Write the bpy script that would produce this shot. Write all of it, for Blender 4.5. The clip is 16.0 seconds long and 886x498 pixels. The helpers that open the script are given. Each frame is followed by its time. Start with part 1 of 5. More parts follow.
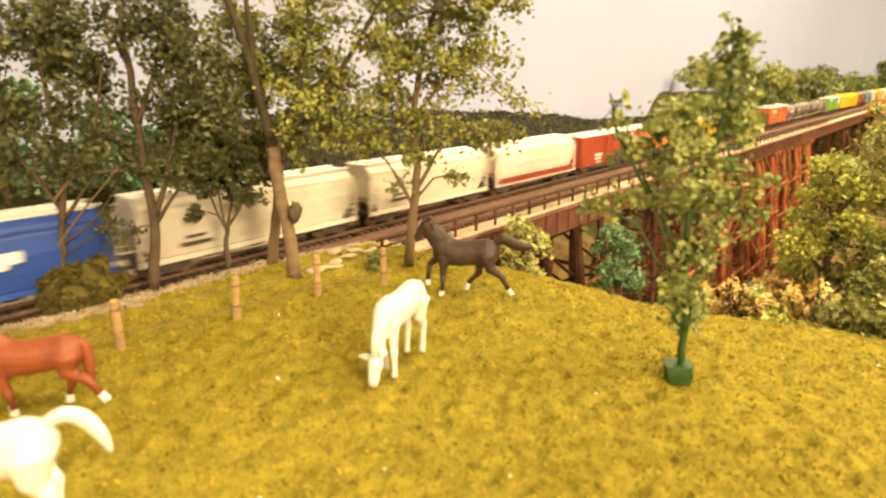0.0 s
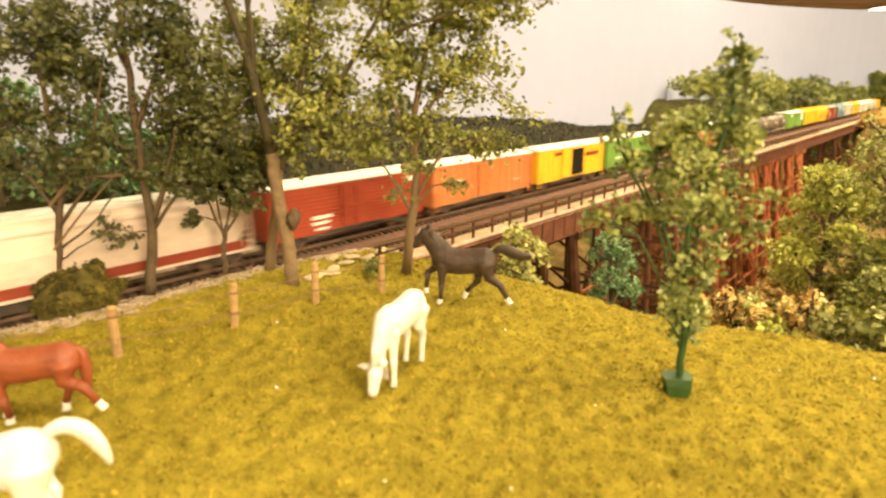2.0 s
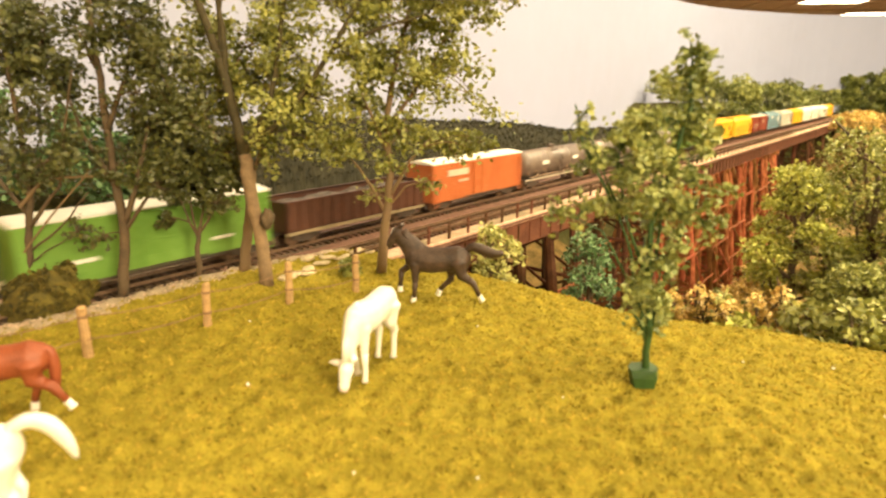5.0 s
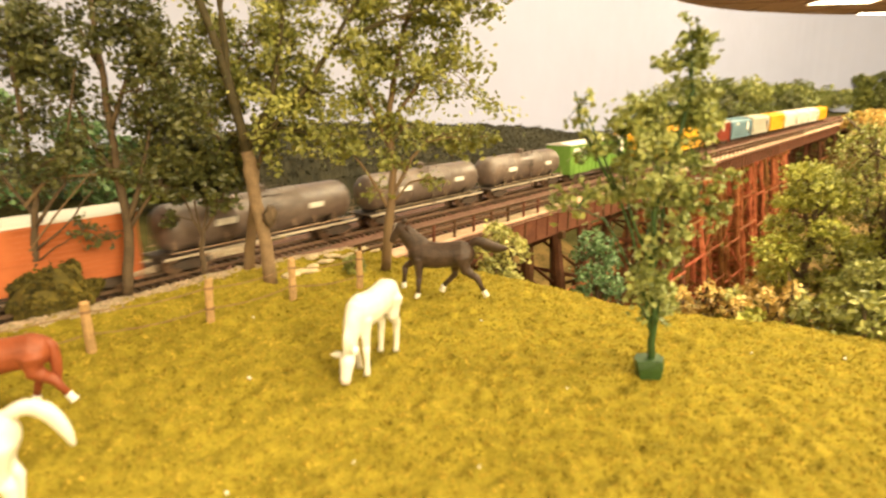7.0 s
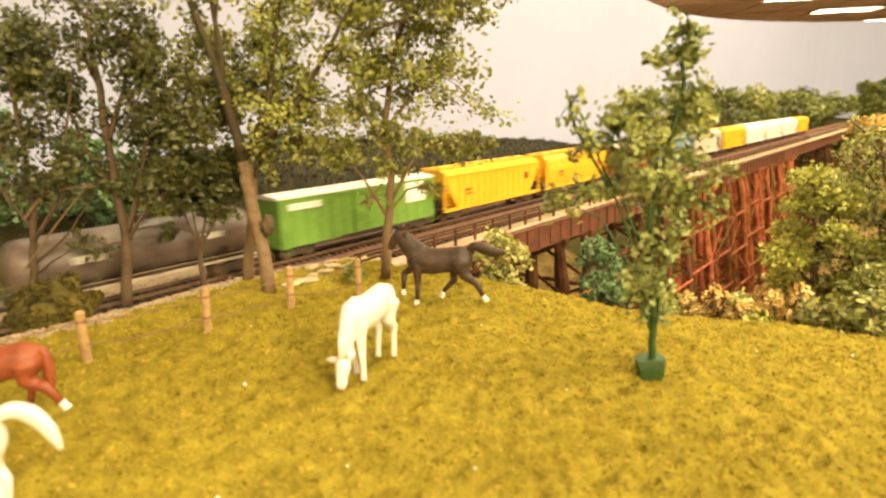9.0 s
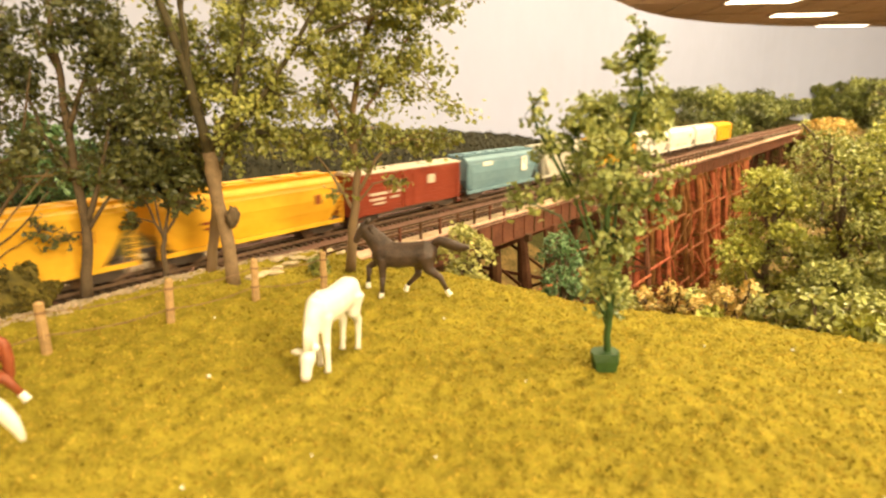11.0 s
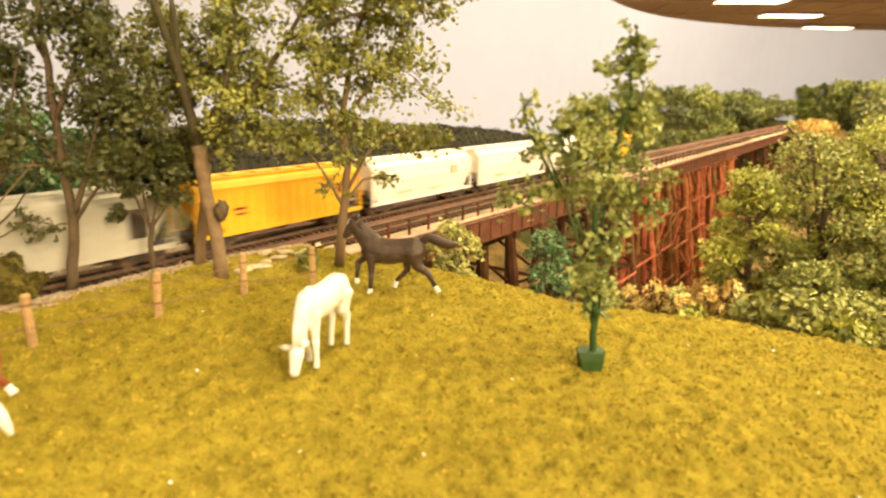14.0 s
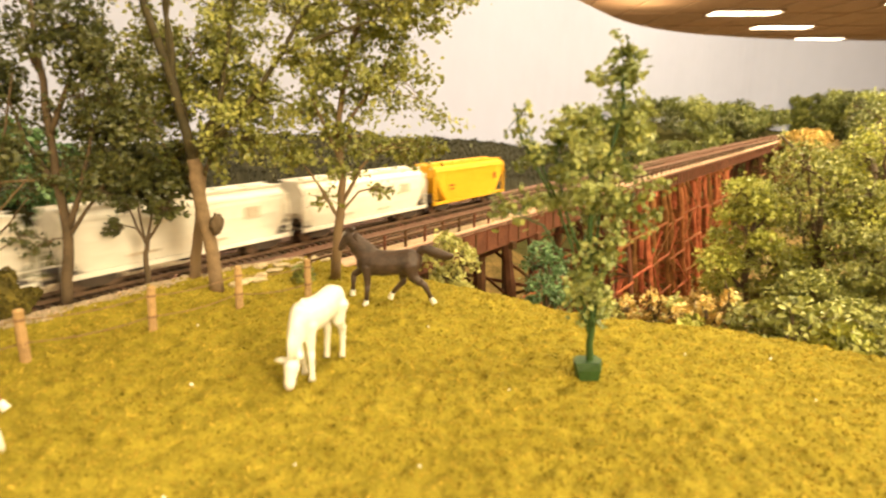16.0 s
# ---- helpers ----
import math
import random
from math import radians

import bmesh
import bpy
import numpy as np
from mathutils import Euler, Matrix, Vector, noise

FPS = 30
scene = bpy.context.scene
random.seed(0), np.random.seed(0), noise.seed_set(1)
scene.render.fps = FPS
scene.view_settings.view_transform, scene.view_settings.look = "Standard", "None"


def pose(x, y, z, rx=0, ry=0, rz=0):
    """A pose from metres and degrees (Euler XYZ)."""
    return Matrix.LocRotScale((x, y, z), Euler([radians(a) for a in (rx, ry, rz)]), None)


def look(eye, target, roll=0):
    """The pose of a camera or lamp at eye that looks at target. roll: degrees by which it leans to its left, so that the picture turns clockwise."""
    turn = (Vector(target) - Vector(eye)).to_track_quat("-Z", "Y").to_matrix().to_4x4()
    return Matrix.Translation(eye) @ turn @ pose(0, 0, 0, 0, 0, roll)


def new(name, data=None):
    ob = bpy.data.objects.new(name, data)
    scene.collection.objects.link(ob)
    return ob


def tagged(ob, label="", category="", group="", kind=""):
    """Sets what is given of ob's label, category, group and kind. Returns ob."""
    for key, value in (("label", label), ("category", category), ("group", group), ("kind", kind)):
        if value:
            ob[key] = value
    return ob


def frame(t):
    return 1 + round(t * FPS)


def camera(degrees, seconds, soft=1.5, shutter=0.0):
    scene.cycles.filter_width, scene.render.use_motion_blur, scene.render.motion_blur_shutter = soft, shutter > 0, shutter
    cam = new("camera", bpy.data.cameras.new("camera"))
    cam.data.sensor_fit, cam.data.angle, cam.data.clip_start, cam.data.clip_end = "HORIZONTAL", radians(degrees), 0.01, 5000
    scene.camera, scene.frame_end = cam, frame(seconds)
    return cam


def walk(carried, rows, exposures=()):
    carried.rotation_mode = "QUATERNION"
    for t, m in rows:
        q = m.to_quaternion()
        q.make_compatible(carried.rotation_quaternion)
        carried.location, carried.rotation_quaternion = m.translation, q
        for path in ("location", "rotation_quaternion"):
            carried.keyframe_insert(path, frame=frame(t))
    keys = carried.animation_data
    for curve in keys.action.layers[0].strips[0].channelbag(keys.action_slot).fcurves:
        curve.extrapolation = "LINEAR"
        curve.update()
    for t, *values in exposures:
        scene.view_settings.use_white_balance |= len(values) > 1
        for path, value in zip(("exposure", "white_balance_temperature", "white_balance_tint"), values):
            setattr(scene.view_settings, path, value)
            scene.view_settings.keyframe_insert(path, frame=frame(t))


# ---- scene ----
cam = camera(73.0, 16.0, soft=2.3, shutter=0.8)
cam.data.dof.use_dof = True
cam.data.dof.focus_distance, cam.data.dof.aperture_fstop = 0.55, 12.0
PATH = [
    (0, (-0.0140, 0.0104, 0.1221), (-0.1041, 0.9680, -0.1515), -0.59),
    (0.5, (-0.0161, 0.0103, 0.1219), (-0.1025, 0.9681, -0.1523), -0.21),
    (1, (-0.0157, 0.0112, 0.1223), (-0.1059, 0.9691, -0.1502), -0.37),
    (1.5, (-0.0172, 0.0117, 0.1241), (-0.1015, 0.9718, -0.1426), 0.11),
    (2, (-0.0177, 0.0111, 0.1247), (-0.0959, 0.9714, -0.1430), 0.23),
    (2.5, (-0.0147, 0.0091, 0.1256), (-0.0676, 0.9676, -0.1543), 0.63),
    (3, (-0.0132, 0.0074, 0.1245), (-0.0559, 0.9707, -0.1405), 0.48),
    (3.5, (-0.0117, 0.0065, 0.1237), (-0.0576, 0.9687, -0.1449), -0.04),
    (6, (-0.0105, 0.0063, 0.1223), (-0.0641, 0.9714, -0.1339), 0.22),
    (6.5, (-0.0095, 0.0063, 0.1212), (-0.0420, 0.9721, -0.1358), 0.82),
    (7, (-0.0065, 0.0064, 0.1148), (-0.0759, 0.9726, -0.1334), -0.89),
    (7.5, (-0.0035, 0.0081, 0.1093), (-0.0997, 0.9740, -0.1312), -2.03),
    (8, (-0.0017, 0.0082, 0.1065), (-0.1000, 0.9788, -0.1133), -2.57),
    (10.5, (0.0000, 0.0029, 0.1107), (-0.0407, 0.9755, -0.1182), -0.86),
    (11, (0.0003, 0.0014, 0.1109), (-0.0258, 0.9728, -0.1250), -0.71),
    (11.5, (-0.0008, 0.0019, 0.1109), (-0.0265, 0.9711, -0.1342), -0.58),
    (12, (-0.0016, 0.0021, 0.1111), (-0.0340, 0.9720, -0.1304), -0.42),
    (12.5, (-0.0018, 0.0015, 0.1115), (-0.0271, 0.9718, -0.1292), -0.23),
    (13, (-0.0023, 0.0013, 0.1127), (-0.0258, 0.9710, -0.1303), 0.13),
    (13.5, (-0.0012, 0.0008, 0.1123), (-0.0174, 0.9703, -0.1322), 0.06),
    (14, (-0.0011, 0.0000, 0.1135), (-0.0048, 0.9691, -0.1332), 0.51),
    (14.5, (-0.0014, -0.0010, 0.1128), (-0.0017, 0.9701, -0.1262), 0.09),
    (15, (-0.0020, -0.0004, 0.1120), (-0.0113, 0.9710, -0.1254), -0.06),
    (15.5, (-0.0016, 0.0009, 0.1111), (-0.0182, 0.9737, -0.1198), -0.39),
    (16, (0.0001, -0.0000, 0.1126), (0.0001, 0.9741, -0.1136), -0.00),
]

walk(cam, [(t, look(eye, target, roll)) for t, eye, target, roll in PATH])
scene.view_settings.exposure = 0.36

# plan: u runs along the railway, n across it (away from the pasture); rail tops are z = 0
EDGE = Vector((0.289, 0.941, 0.0))
ALONG = Vector((0.5902, 0.8073, 0.0))
ACROSS = Vector((-0.8073, 0.5902, 0.0))
TURN = math.degrees(math.atan2(ALONG.y, ALONG.x))
TRAIN_N, SIDING_N = 0.086, 0.036
TRAIN_SPEED = 0.2252


def at(u, n, z=0.0):
    return EDGE + ALONG * u + ACROSS * n + Vector((0, 0, z))


def plan(x, y):
    d = Vector((x, y, 0)) - EDGE
    return d.dot(ALONG), d.dot(ACROSS)


# ---- world and room light ----
world = bpy.data.worlds.new("room_air")
scene.world = world
world.use_nodes = True
world.node_tree.nodes["Background"].inputs[0].default_value = (0.9, 0.75, 0.55, 1)
world.node_tree.nodes["Background"].inputs[1].default_value = 0.12

CEILING_Z = 1.363


def area_light(name, x, y, z, sx, sy, power, colour=(1.0, 0.82, 0.50)):
    data = bpy.data.lights.new(name, "AREA")
    data.shape, data.size, data.size_y, data.energy, data.color = "RECTANGLE", sx, sy, power, colour
    ob = new(name, data)
    ob.matrix_world = Matrix.Translation((x, y, z))
    return ob


# fluorescent fittings over the layout, in the same ceiling as those in view
for x, y, power in ((0.45, 0.1, 11), (-0.7, -1.7, 14), (-1.2, -4.0, 180), (1.2, -1.6, 62), (2.6, -3.0, 420), (-0.5, 1.2, 15), (0.9, 1.3, 32), (1.9, 2.4, 64), (1.8, 0.3, 54)):
    area_light("layout_light", x, y, 1.3, 1.2, 0.5, power)

# lamps beyond the backdrop, which throw their light on the ceiling
for x, y in ((2.3, 7.6), (3.2, 6.2)):
    lamp = area_light("cove_light", x, y, 0.95, 0.9, 0.12, 10, (1.0, 0.72, 0.42))
    lamp.rotation_euler = (math.pi, 0, 0.7)


# ---- materials ----
def material(name, colour, rough=0.6, metal=0.0, vary=0.15, size=0.01, bump=0.0, bump_size=0.002, second=None, per=None, spec=0.5, glow=0.0, spread=0.45):
    """Base colour with noise at two scales, optional second colour, bump, and change from piece to piece."""
    m = bpy.data.materials.new(name)
    m.use_nodes = True
    nt = m.node_tree
    nodes, links = nt.nodes, nt.links
    b = nodes["Principled BSDF"]
    b.inputs["Roughness"].default_value = rough
    b.inputs["Metallic"].default_value = metal
    b.inputs["Specular IOR Level"].default_value = spec
    co = nodes.new("ShaderNodeTexCoord")
    big = nodes.new("ShaderNodeTexNoise")
    big.inputs["Scale"].default_value = 1.0 / size
    big.inputs["Detail"].default_value = 5
    fine = nodes.new("ShaderNodeTexNoise")
    fine.inputs["Scale"].default_value = 7.0 / size
    fine.inputs["Detail"].default_value = 3
    for n in (big, fine):
        links.new(co.outputs["Object"], n.inputs["Vector"])
    ramp = nodes.new("ShaderNodeValToRGB")
    c = colour
    s = second or tuple(min(1, v * (1 + vary)) for v in c)
    ramp.color_ramp.elements[0].position, ramp.color_ramp.elements[1].position = 0.35, 0.66
    ramp.color_ramp.elements[0].color = (*(v * (1 - vary) for v in c), 1)
    ramp.color_ramp.elements[1].color = (*s, 1)
    mix = nodes.new("ShaderNodeMath")
    mix.operation = "MULTIPLY_ADD"
    mix.inputs[1].default_value, mix.inputs[2].default_value = 0.45, 0.0
    links.new(fine.outputs[0], mix.inputs[0])
    add = nodes.new("ShaderNodeMath")
    add.operation = "MULTIPLY_ADD"
    add.inputs[1].default_value = 0.6
    links.new(big.outputs[0], add.inputs[0])
    links.new(mix.outputs[0], add.inputs[2])
    links.new(add.outputs[0], ramp.inputs[0])
    out = ramp.outputs[0]
    if per:
        if per == "island":
            info = nodes.new("ShaderNodeNewGeometry").outputs["Random Per Island"]
        else:
            info = nodes.new("ShaderNodeObjectInfo").outputs["Random"]
        hsv = nodes.new("ShaderNodeHueSaturation")
        mr = nodes.new("ShaderNodeMapRange")
        mr.inputs[3].default_value, mr.inputs[4].default_value = 1 - spread, 1 + spread
        links.new(info, mr.inputs[0])
        links.new(mr.outputs[0], hsv.inputs["Value"])
        mh = nodes.new("ShaderNodeMapRange")
        mh.inputs[3].default_value, mh.inputs[4].default_value = 0.5 + spread * 0.033, 0.5 - spread * 0.055
        links.new(info, mh.inputs[0])
        links.new(mh.outputs[0], hsv.inputs["Hue"])
        links.new(out, hsv.inputs["Color"])
        out = hsv.outputs[0]
    links.new(out, b.inputs["Base Color"])
    if bump:
        bn = nodes.new("ShaderNodeTexNoise")
        bn.inputs["Scale"].default_value = 1.0 / bump_size
        bn.inputs["Detail"].default_value = 4
        links.new(co.outputs["Object"], bn.inputs["Vector"])
        bp = nodes.new("ShaderNodeBump")
        bp.inputs["Strength"].default_value = bump
        bp.inputs["Distance"].default_value = bump_size * 0.6
        links.new(bn.outputs[0], bp.inputs["Height"])
        links.new(bp.outputs[0], b.inputs["Normal"])
    if glow:
        b.inputs["Emission Color"].default_value = (1.0, 0.86, 0.62, 1)
        b.inputs["Emission Strength"].default_value = glow
    return m


M = {}
M["turf"] = material("turf", (0.185, 0.146, 0.014), 0.95, vary=0.25, size=0.009, bump=0.9, bump_size=0.0012, second=(0.30, 0.236, 0.026), spec=0.1)
M["turf_grain"] = material("turf_grain", (0.19, 0.148, 0.014), 0.95, vary=0.42, size=0.008, second=(0.37, 0.285, 0.036), per="island", spec=0.1, spread=0.27)
M["earth"] = material("ravine_earth", (0.10, 0.085, 0.025), 0.95, vary=0.5, size=0.03, bump=0.8, bump_size=0.004, second=(0.24, 0.15, 0.05), spec=0.1)
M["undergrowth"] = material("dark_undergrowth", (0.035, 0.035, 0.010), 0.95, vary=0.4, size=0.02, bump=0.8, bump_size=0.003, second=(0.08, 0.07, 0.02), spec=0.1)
M["gravel"] = material("gravel", (0.43, 0.31, 0.20), 0.9, vary=0.35, size=0.006, bump=0.8, bump_size=0.0015, second=(0.52, 0.41, 0.28), per="island", spec=0.2)
M["ballast"] = material("dark_ballast", (0.10, 0.07, 0.05), 0.9, vary=0.4, size=0.006, bump=0.8, bump_size=0.0015, per="island", spec=0.2)
M["tie"] = material("weathered_tie", (0.115, 0.07, 0.042), 0.85, vary=0.35, size=0.008, bump=0.3, bump_size=0.0008, per="object", spec=0.2)
M["rail"] = material("rusty_rail", (0.26, 0.17, 0.11), 0.45, metal=0.6, vary=0.3, size=0.01)
M["deck"] = material("walkway_timber", (0.42, 0.30, 0.19), 0.8, vary=0.25, size=0.008, bump=0.3, bump_size=0.001, per="object", spec=0.2)
M["timber"] = material("red_brown_timber", (0.25, 0.080, 0.022), 0.75, vary=0.4, size=0.012, bump=0.4, bump_size=0.0015, second=(0.42, 0.165, 0.055), per="object", spec=0.25)
M["timber_dark"] = material("dark_brown_timber", (0.095, 0.043, 0.019), 0.8, vary=0.35, size=0.02, bump=0.25, bump_size=0.0015, per="object", spec=0.2)
M["sky_paint"] = material("sky_paint", (0.375, 0.395, 0.55), 0.85, vary=0.03, size=0.6, spec=0.2)
M["tile"] = material("ceiling_tile_paint", (0.36, 0.24, 0.14), 0.9, vary=0.1, size=0.1, bump=0.3, bump_size=0.01)
M["grid"] = material("ceiling_grid_paint", (0.42, 0.29, 0.17), 0.6, vary=0.08, size=0.1)
M["lamp"] = material("lamp_diffuser", (0.9, 0.85, 0.75), 0.4, vary=0.02, size=0.1, glow=6.0)
M["wall"] = material("room_wall_paint", (0.5, 0.42, 0.33), 0.85, vary=0.06, size=0.4)
# pale on purpose: the unseen floor reflects lamp light up to the ceiling
M["bounce_floor"] = material("pale_bounce_floor", (0.5, 0.4, 0.28), 0.95, vary=0.2, size=0.05)
M["post"] = material("fence_post_wood", (0.38, 0.235, 0.10), 0.8, vary=0.3, size=0.006, bump=0.4, bump_size=0.0008)
M["wire"] = material("fence_thread", (0.20, 0.11, 0.05), 0.7, vary=0.15, size=0.01)
M["steel"] = material("dark_running_gear", (0.035, 0.028, 0.024), 0.65, vary=0.4, size=0.006, second=(0.09, 0.06, 0.04))
# near-black colour that stands for the shade within the open boxcar
M["doorway_shade"] = material("painted_doorway_shade", (0.012, 0.009, 0.006), 0.9, vary=0.3, size=0.006, spec=0.1)
M["roofwhite"] = material("car_roof_white", (0.78, 0.74, 0.66), 0.55, vary=0.06, size=0.02)
M["rock"] = material("plaster_rock", (0.42, 0.33, 0.2), 0.9, vary=0.3, size=0.012, bump=0.5, bump_size=0.003)


# ---- building helpers ----
def part(name, bm, mat, parent=None, label="", smooth=False):
    me = bpy.data.meshes.new(name)
    bm.normal_update()
    bm.to_mesh(me)
    bm.free()
    if smooth:
        for p in me.polygons:
            p.use_smooth = True
    me.materials.append(mat)
    ob = new(name, me)
    if parent:
        ob.parent = parent
    if label:
        ob["label"] = label
    return ob


def box(bm, x0, x1, y0, y1, z0, z1):
    v = [bm.verts.new(p) for p in ((x0, y0, z0), (x1, y0, z0), (x1, y1, z0), (x0, y1, z0), (x0, y0, z1), (x1, y0, z1), (x1, y1, z1), (x0, y1, z1))]
    for f in ((3, 2, 1, 0), (4, 5, 6, 7), (0, 1, 5, 4), (1, 2, 6, 5), (2, 3, 7, 6), (3, 0, 4, 7)):
        bm.faces.new([v[i] for i in f])
    return v


def boxes(*dims, bevel=0.0):
    bm = bmesh.new()
    for d in dims:
        box(bm, *d)
    if bevel:
        bmesh.ops.bevel(bm, geom=bm.edges[:], offset=bevel, segments=1, affect="EDGES", clamp_overlap=True)
    return bm


def loft(bm, rings, cap=True):
    """Skin between rings of points, all of the same length."""
    vs = [[bm.verts.new(p) for p in r] for r in rings]
    k = len(vs[0])
    for a, b in zip(vs, vs[1:]):
        for i in range(k):
            bm.faces.new((a[i], a[(i + 1) % k], b[(i + 1) % k], b[i]))
    if cap:
        bm.faces.new(vs[0][::-1])
        bm.faces.new(vs[-1])
    return vs


def tube(bm, pts, radii, seg=6, flat=1.0):
    """A round bar through the points."""
    pts = [Vector(p) for p in pts]
    if not isinstance(radii, (list, tuple)):
        radii = [radii] * len(pts)
    rings, side = [], None
    for i, p in enumerate(pts):
        d = (pts[min(i + 1, len(pts) - 1)] - pts[max(i - 1, 0)]).normalized()
        if side is None:
            side = d.orthogonal().normalized()
        side = (side - d * side.dot(d)).normalized()
        up = d.cross(side)
        rings.append([p + (side * math.cos(a) + up * math.sin(a) * flat) * radii[i] for a in (2 * math.pi * j / seg for j in range(seg))])
    loft(bm, rings)


def beam(bm, a, b, w, h=None):
    """A squared timber from a to b."""
    a, b, h = Vector(a), Vector(b), h or w
    d = (b - a).normalized()
    s = d.cross(Vector((0, 0, 1)))
    s = s.normalized() if s.length > 0.1 else Vector(ACROSS)
    t = s.cross(d)
    q = [s * (i * w / 2) + t * (j * h / 2) for i, j in ((-1, -1), (1, -1), (1, 1), (-1, 1))]
    loft(bm, [[a + o for o in q], [b + o for o in q]])


def empty(name, m=Matrix.Identity(4), **tags):
    ob = new(name)
    ob.empty_display_size = 0.01
    ob.matrix_basis = m
    return tagged(ob, **tags)


def place(u, n, z=0.0, turn=0.0):
    p = at(u, n, z)
    return pose(p.x, p.y, p.z, 0, 0, TURN + turn)


def from_lists(name, verts, faces, mat, parent=None, smooth=False):
    me = bpy.data.meshes.new(name)
    me.from_pydata([tuple(v) for v in verts], [], faces)
    me.materials.append(mat)
    if smooth:
        for p in me.polygons:
            p.use_smooth = True
    ob = new(name, me)
    if parent:
        ob.parent = parent
    return ob


def smooth_step(a, b, x):
    t = min(1, max(0, (x - a) / (b - a)))
    return t * t * (3 - 2 * t)


# ---- ground ----
def height(u, n):
    """The pasture, the railway bench, the ravine and the far bank as one surface."""
    p = Vector((u * 5, n * 5, 0))
    lump = noise.noise(p * 2.3) * 0.5 + noise.noise(p * 6.1) * 0.25
    m = min(n, 0.03)
    meadow = (0.1 * (m + 0.05) if m > -0.15 else -0.01 + 0.045 * (m + 0.15)) + lump * 0.004
    meadow -= smooth_step(0.026, 0.062, n) * 0.0092 + smooth_step(0.063, 0.071, n) * 0.0042
    meadow += 0.045 * smooth_step(0.16, 0.4, n)
    brow = u + 0.622 + 0.285 * min(n, 0.0) + noise.noise(Vector((n * 9, 3, 0))) * 0.012
    if brow > -0.13:
        meadow -= min(brow + 0.13, 0.13) ** 2 * 0.36
    floor = -0.31 + noise.noise(Vector((u * 4, n * 4, 7))) * 0.05 + 0.10 * smooth_step(0.1, 0.9, n) - 0.04 * smooth_step(-0.1, -0.6, n)
    floor += 0.30 * smooth_step(0.22, 0.6, n) * smooth_step(0.9, 1.6, u)
    w = smooth_step(-0.02, 0.42, brow)
    z = meadow * (1 - w) + floor * w
    far = smooth_step(1.45, 2.0, u + noise.noise(Vector((n * 3, 9, 1))) * 0.15)
    bank = 0.0 + 0.07 * smooth_step(0.15, 0.7, n) - 0.018 + lump * 0.02 - 0.12 * smooth_step(-0.05, -0.5, n)
    return z * (1 - far) + bank * far


def grid_values(stops):
    out = []
    for (a, b, step) in stops:
        k = max(1, round((b - a) / step))
        out += [a + (b - a) * i / k for i in range(k)]
    return out + [stops[-1][1]]


def ground():
    us = grid_values([(-5.0, -1.2, 0.12), (-1.2, -1.0, 0.006), (-1.0, -0.5, 0.0022), (-0.5, 0.2, 0.015), (0.2, 4.2, 0.06)])
    ns = grid_values([(-1.8, -0.5, 0.05), (-0.5, -0.42, 0.006), (-0.42, 0.06, 0.0022), (0.06, 0.4, 0.012), (0.4, 1.0, 0.05)])
    verts = [at(u, n, height(u, n) + ((noise.noise(Vector((u * 170, n * 170, 0))) * 0.0022 + noise.noise(Vector((u * 70, n * 70, 4))) * 0.0014) if -1.2 < u < -0.5 and n < 0.05 else noise.noise(Vector((u * 60, n * 60, 0))) * 0.004 if u > -0.5 else 0)) for u in us for n in ns]
    k = len(ns)
    faces = [(i * k + j, (i + 1) * k + j, (i + 1) * k + j + 1, i * k + j + 1) for i in range(len(us) - 1) for j in range(k - 1)]
    ob = from_lists("ground", verts, faces, M["turf"], smooth=True)
    me = ob.data
    me.materials.append(M["earth"])
    me.materials.append(M["gravel"])
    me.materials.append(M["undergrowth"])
    for p in me.polygons:
        u, n = plan(p.center.x, p.center.y)
        edge = noise.noise(Vector((u * 25, n * 25, 2))) * 0.012
        if u + edge + 0.285 * min(n, 0) > -0.575:
            p.material_index = 1
        elif n + edge * 0.6 > 0.024 and n + edge < 0.16:
            p.material_index = 2
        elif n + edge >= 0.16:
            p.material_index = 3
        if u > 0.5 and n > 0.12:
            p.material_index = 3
    tagged(ob, "olive green turf pasture dropping into an earthy ravine", "ground", kind="structure")


ground()


# ---- backdrop, room ----
def backdrop():
    pts = [(-4.8, -4.4), (-3.3, -2.7), (-1.75, -1.0), (-0.9, 0.02), (-0.38, 0.85), (0.08, 1.6), (0.50, 2.32), (0.75, 2.74), (1.0, 3.08), (1.27, 3.36), (1.58, 3.58), (2.04, 3.78), (2.86, 3.88), (4.2, 3.95), (6.0, 3.9)]
    coarse, pts = pts, []
    for i in range(len(coarse) - 1):
        a, b, c, d = (Vector(coarse[min(max(i + k, 0), len(coarse) - 1)]) for k in (-1, 0, 1, 2))
        for j in range(8):
            t = j / 8
            q = 0.5 * (2 * b + (c - a) * t + (2 * a - 5 * b + 4 * c - d) * t * t + (3 * b - a - 3 * c + d) * t ** 3)
            pts.append((q.x, q.y))
    pts.append(coarse[-1])
    bm = bmesh.new()
    rings = []
    for i, p in enumerate(pts):
        a, b = Vector(pts[max(i - 1, 0)]), Vector(pts[min(i + 1, len(pts) - 1)])
        d = (b - a).normalized()
        q = Vector(p) + Vector((-d.y, d.x)) * 0.012
        top = 0.497 + 0.03 * smooth_step(2.7, 3.9, p[1])
        rings.append([(p[0], p[1], -0.5), (p[0], p[1], top), (q.x, q.y, top), (q.x, q.y, -0.5)])
    loft(bm, rings)
    bmesh.ops.recalc_face_normals(bm, faces=bm.faces[:])
    ob = part("backdrop", bm, M["sky_paint"], smooth=False)
    tagged(ob, "pale grey painted sky backdrop board behind the layout", "backdrop", kind="structure")
    return pts


BACK = backdrop()


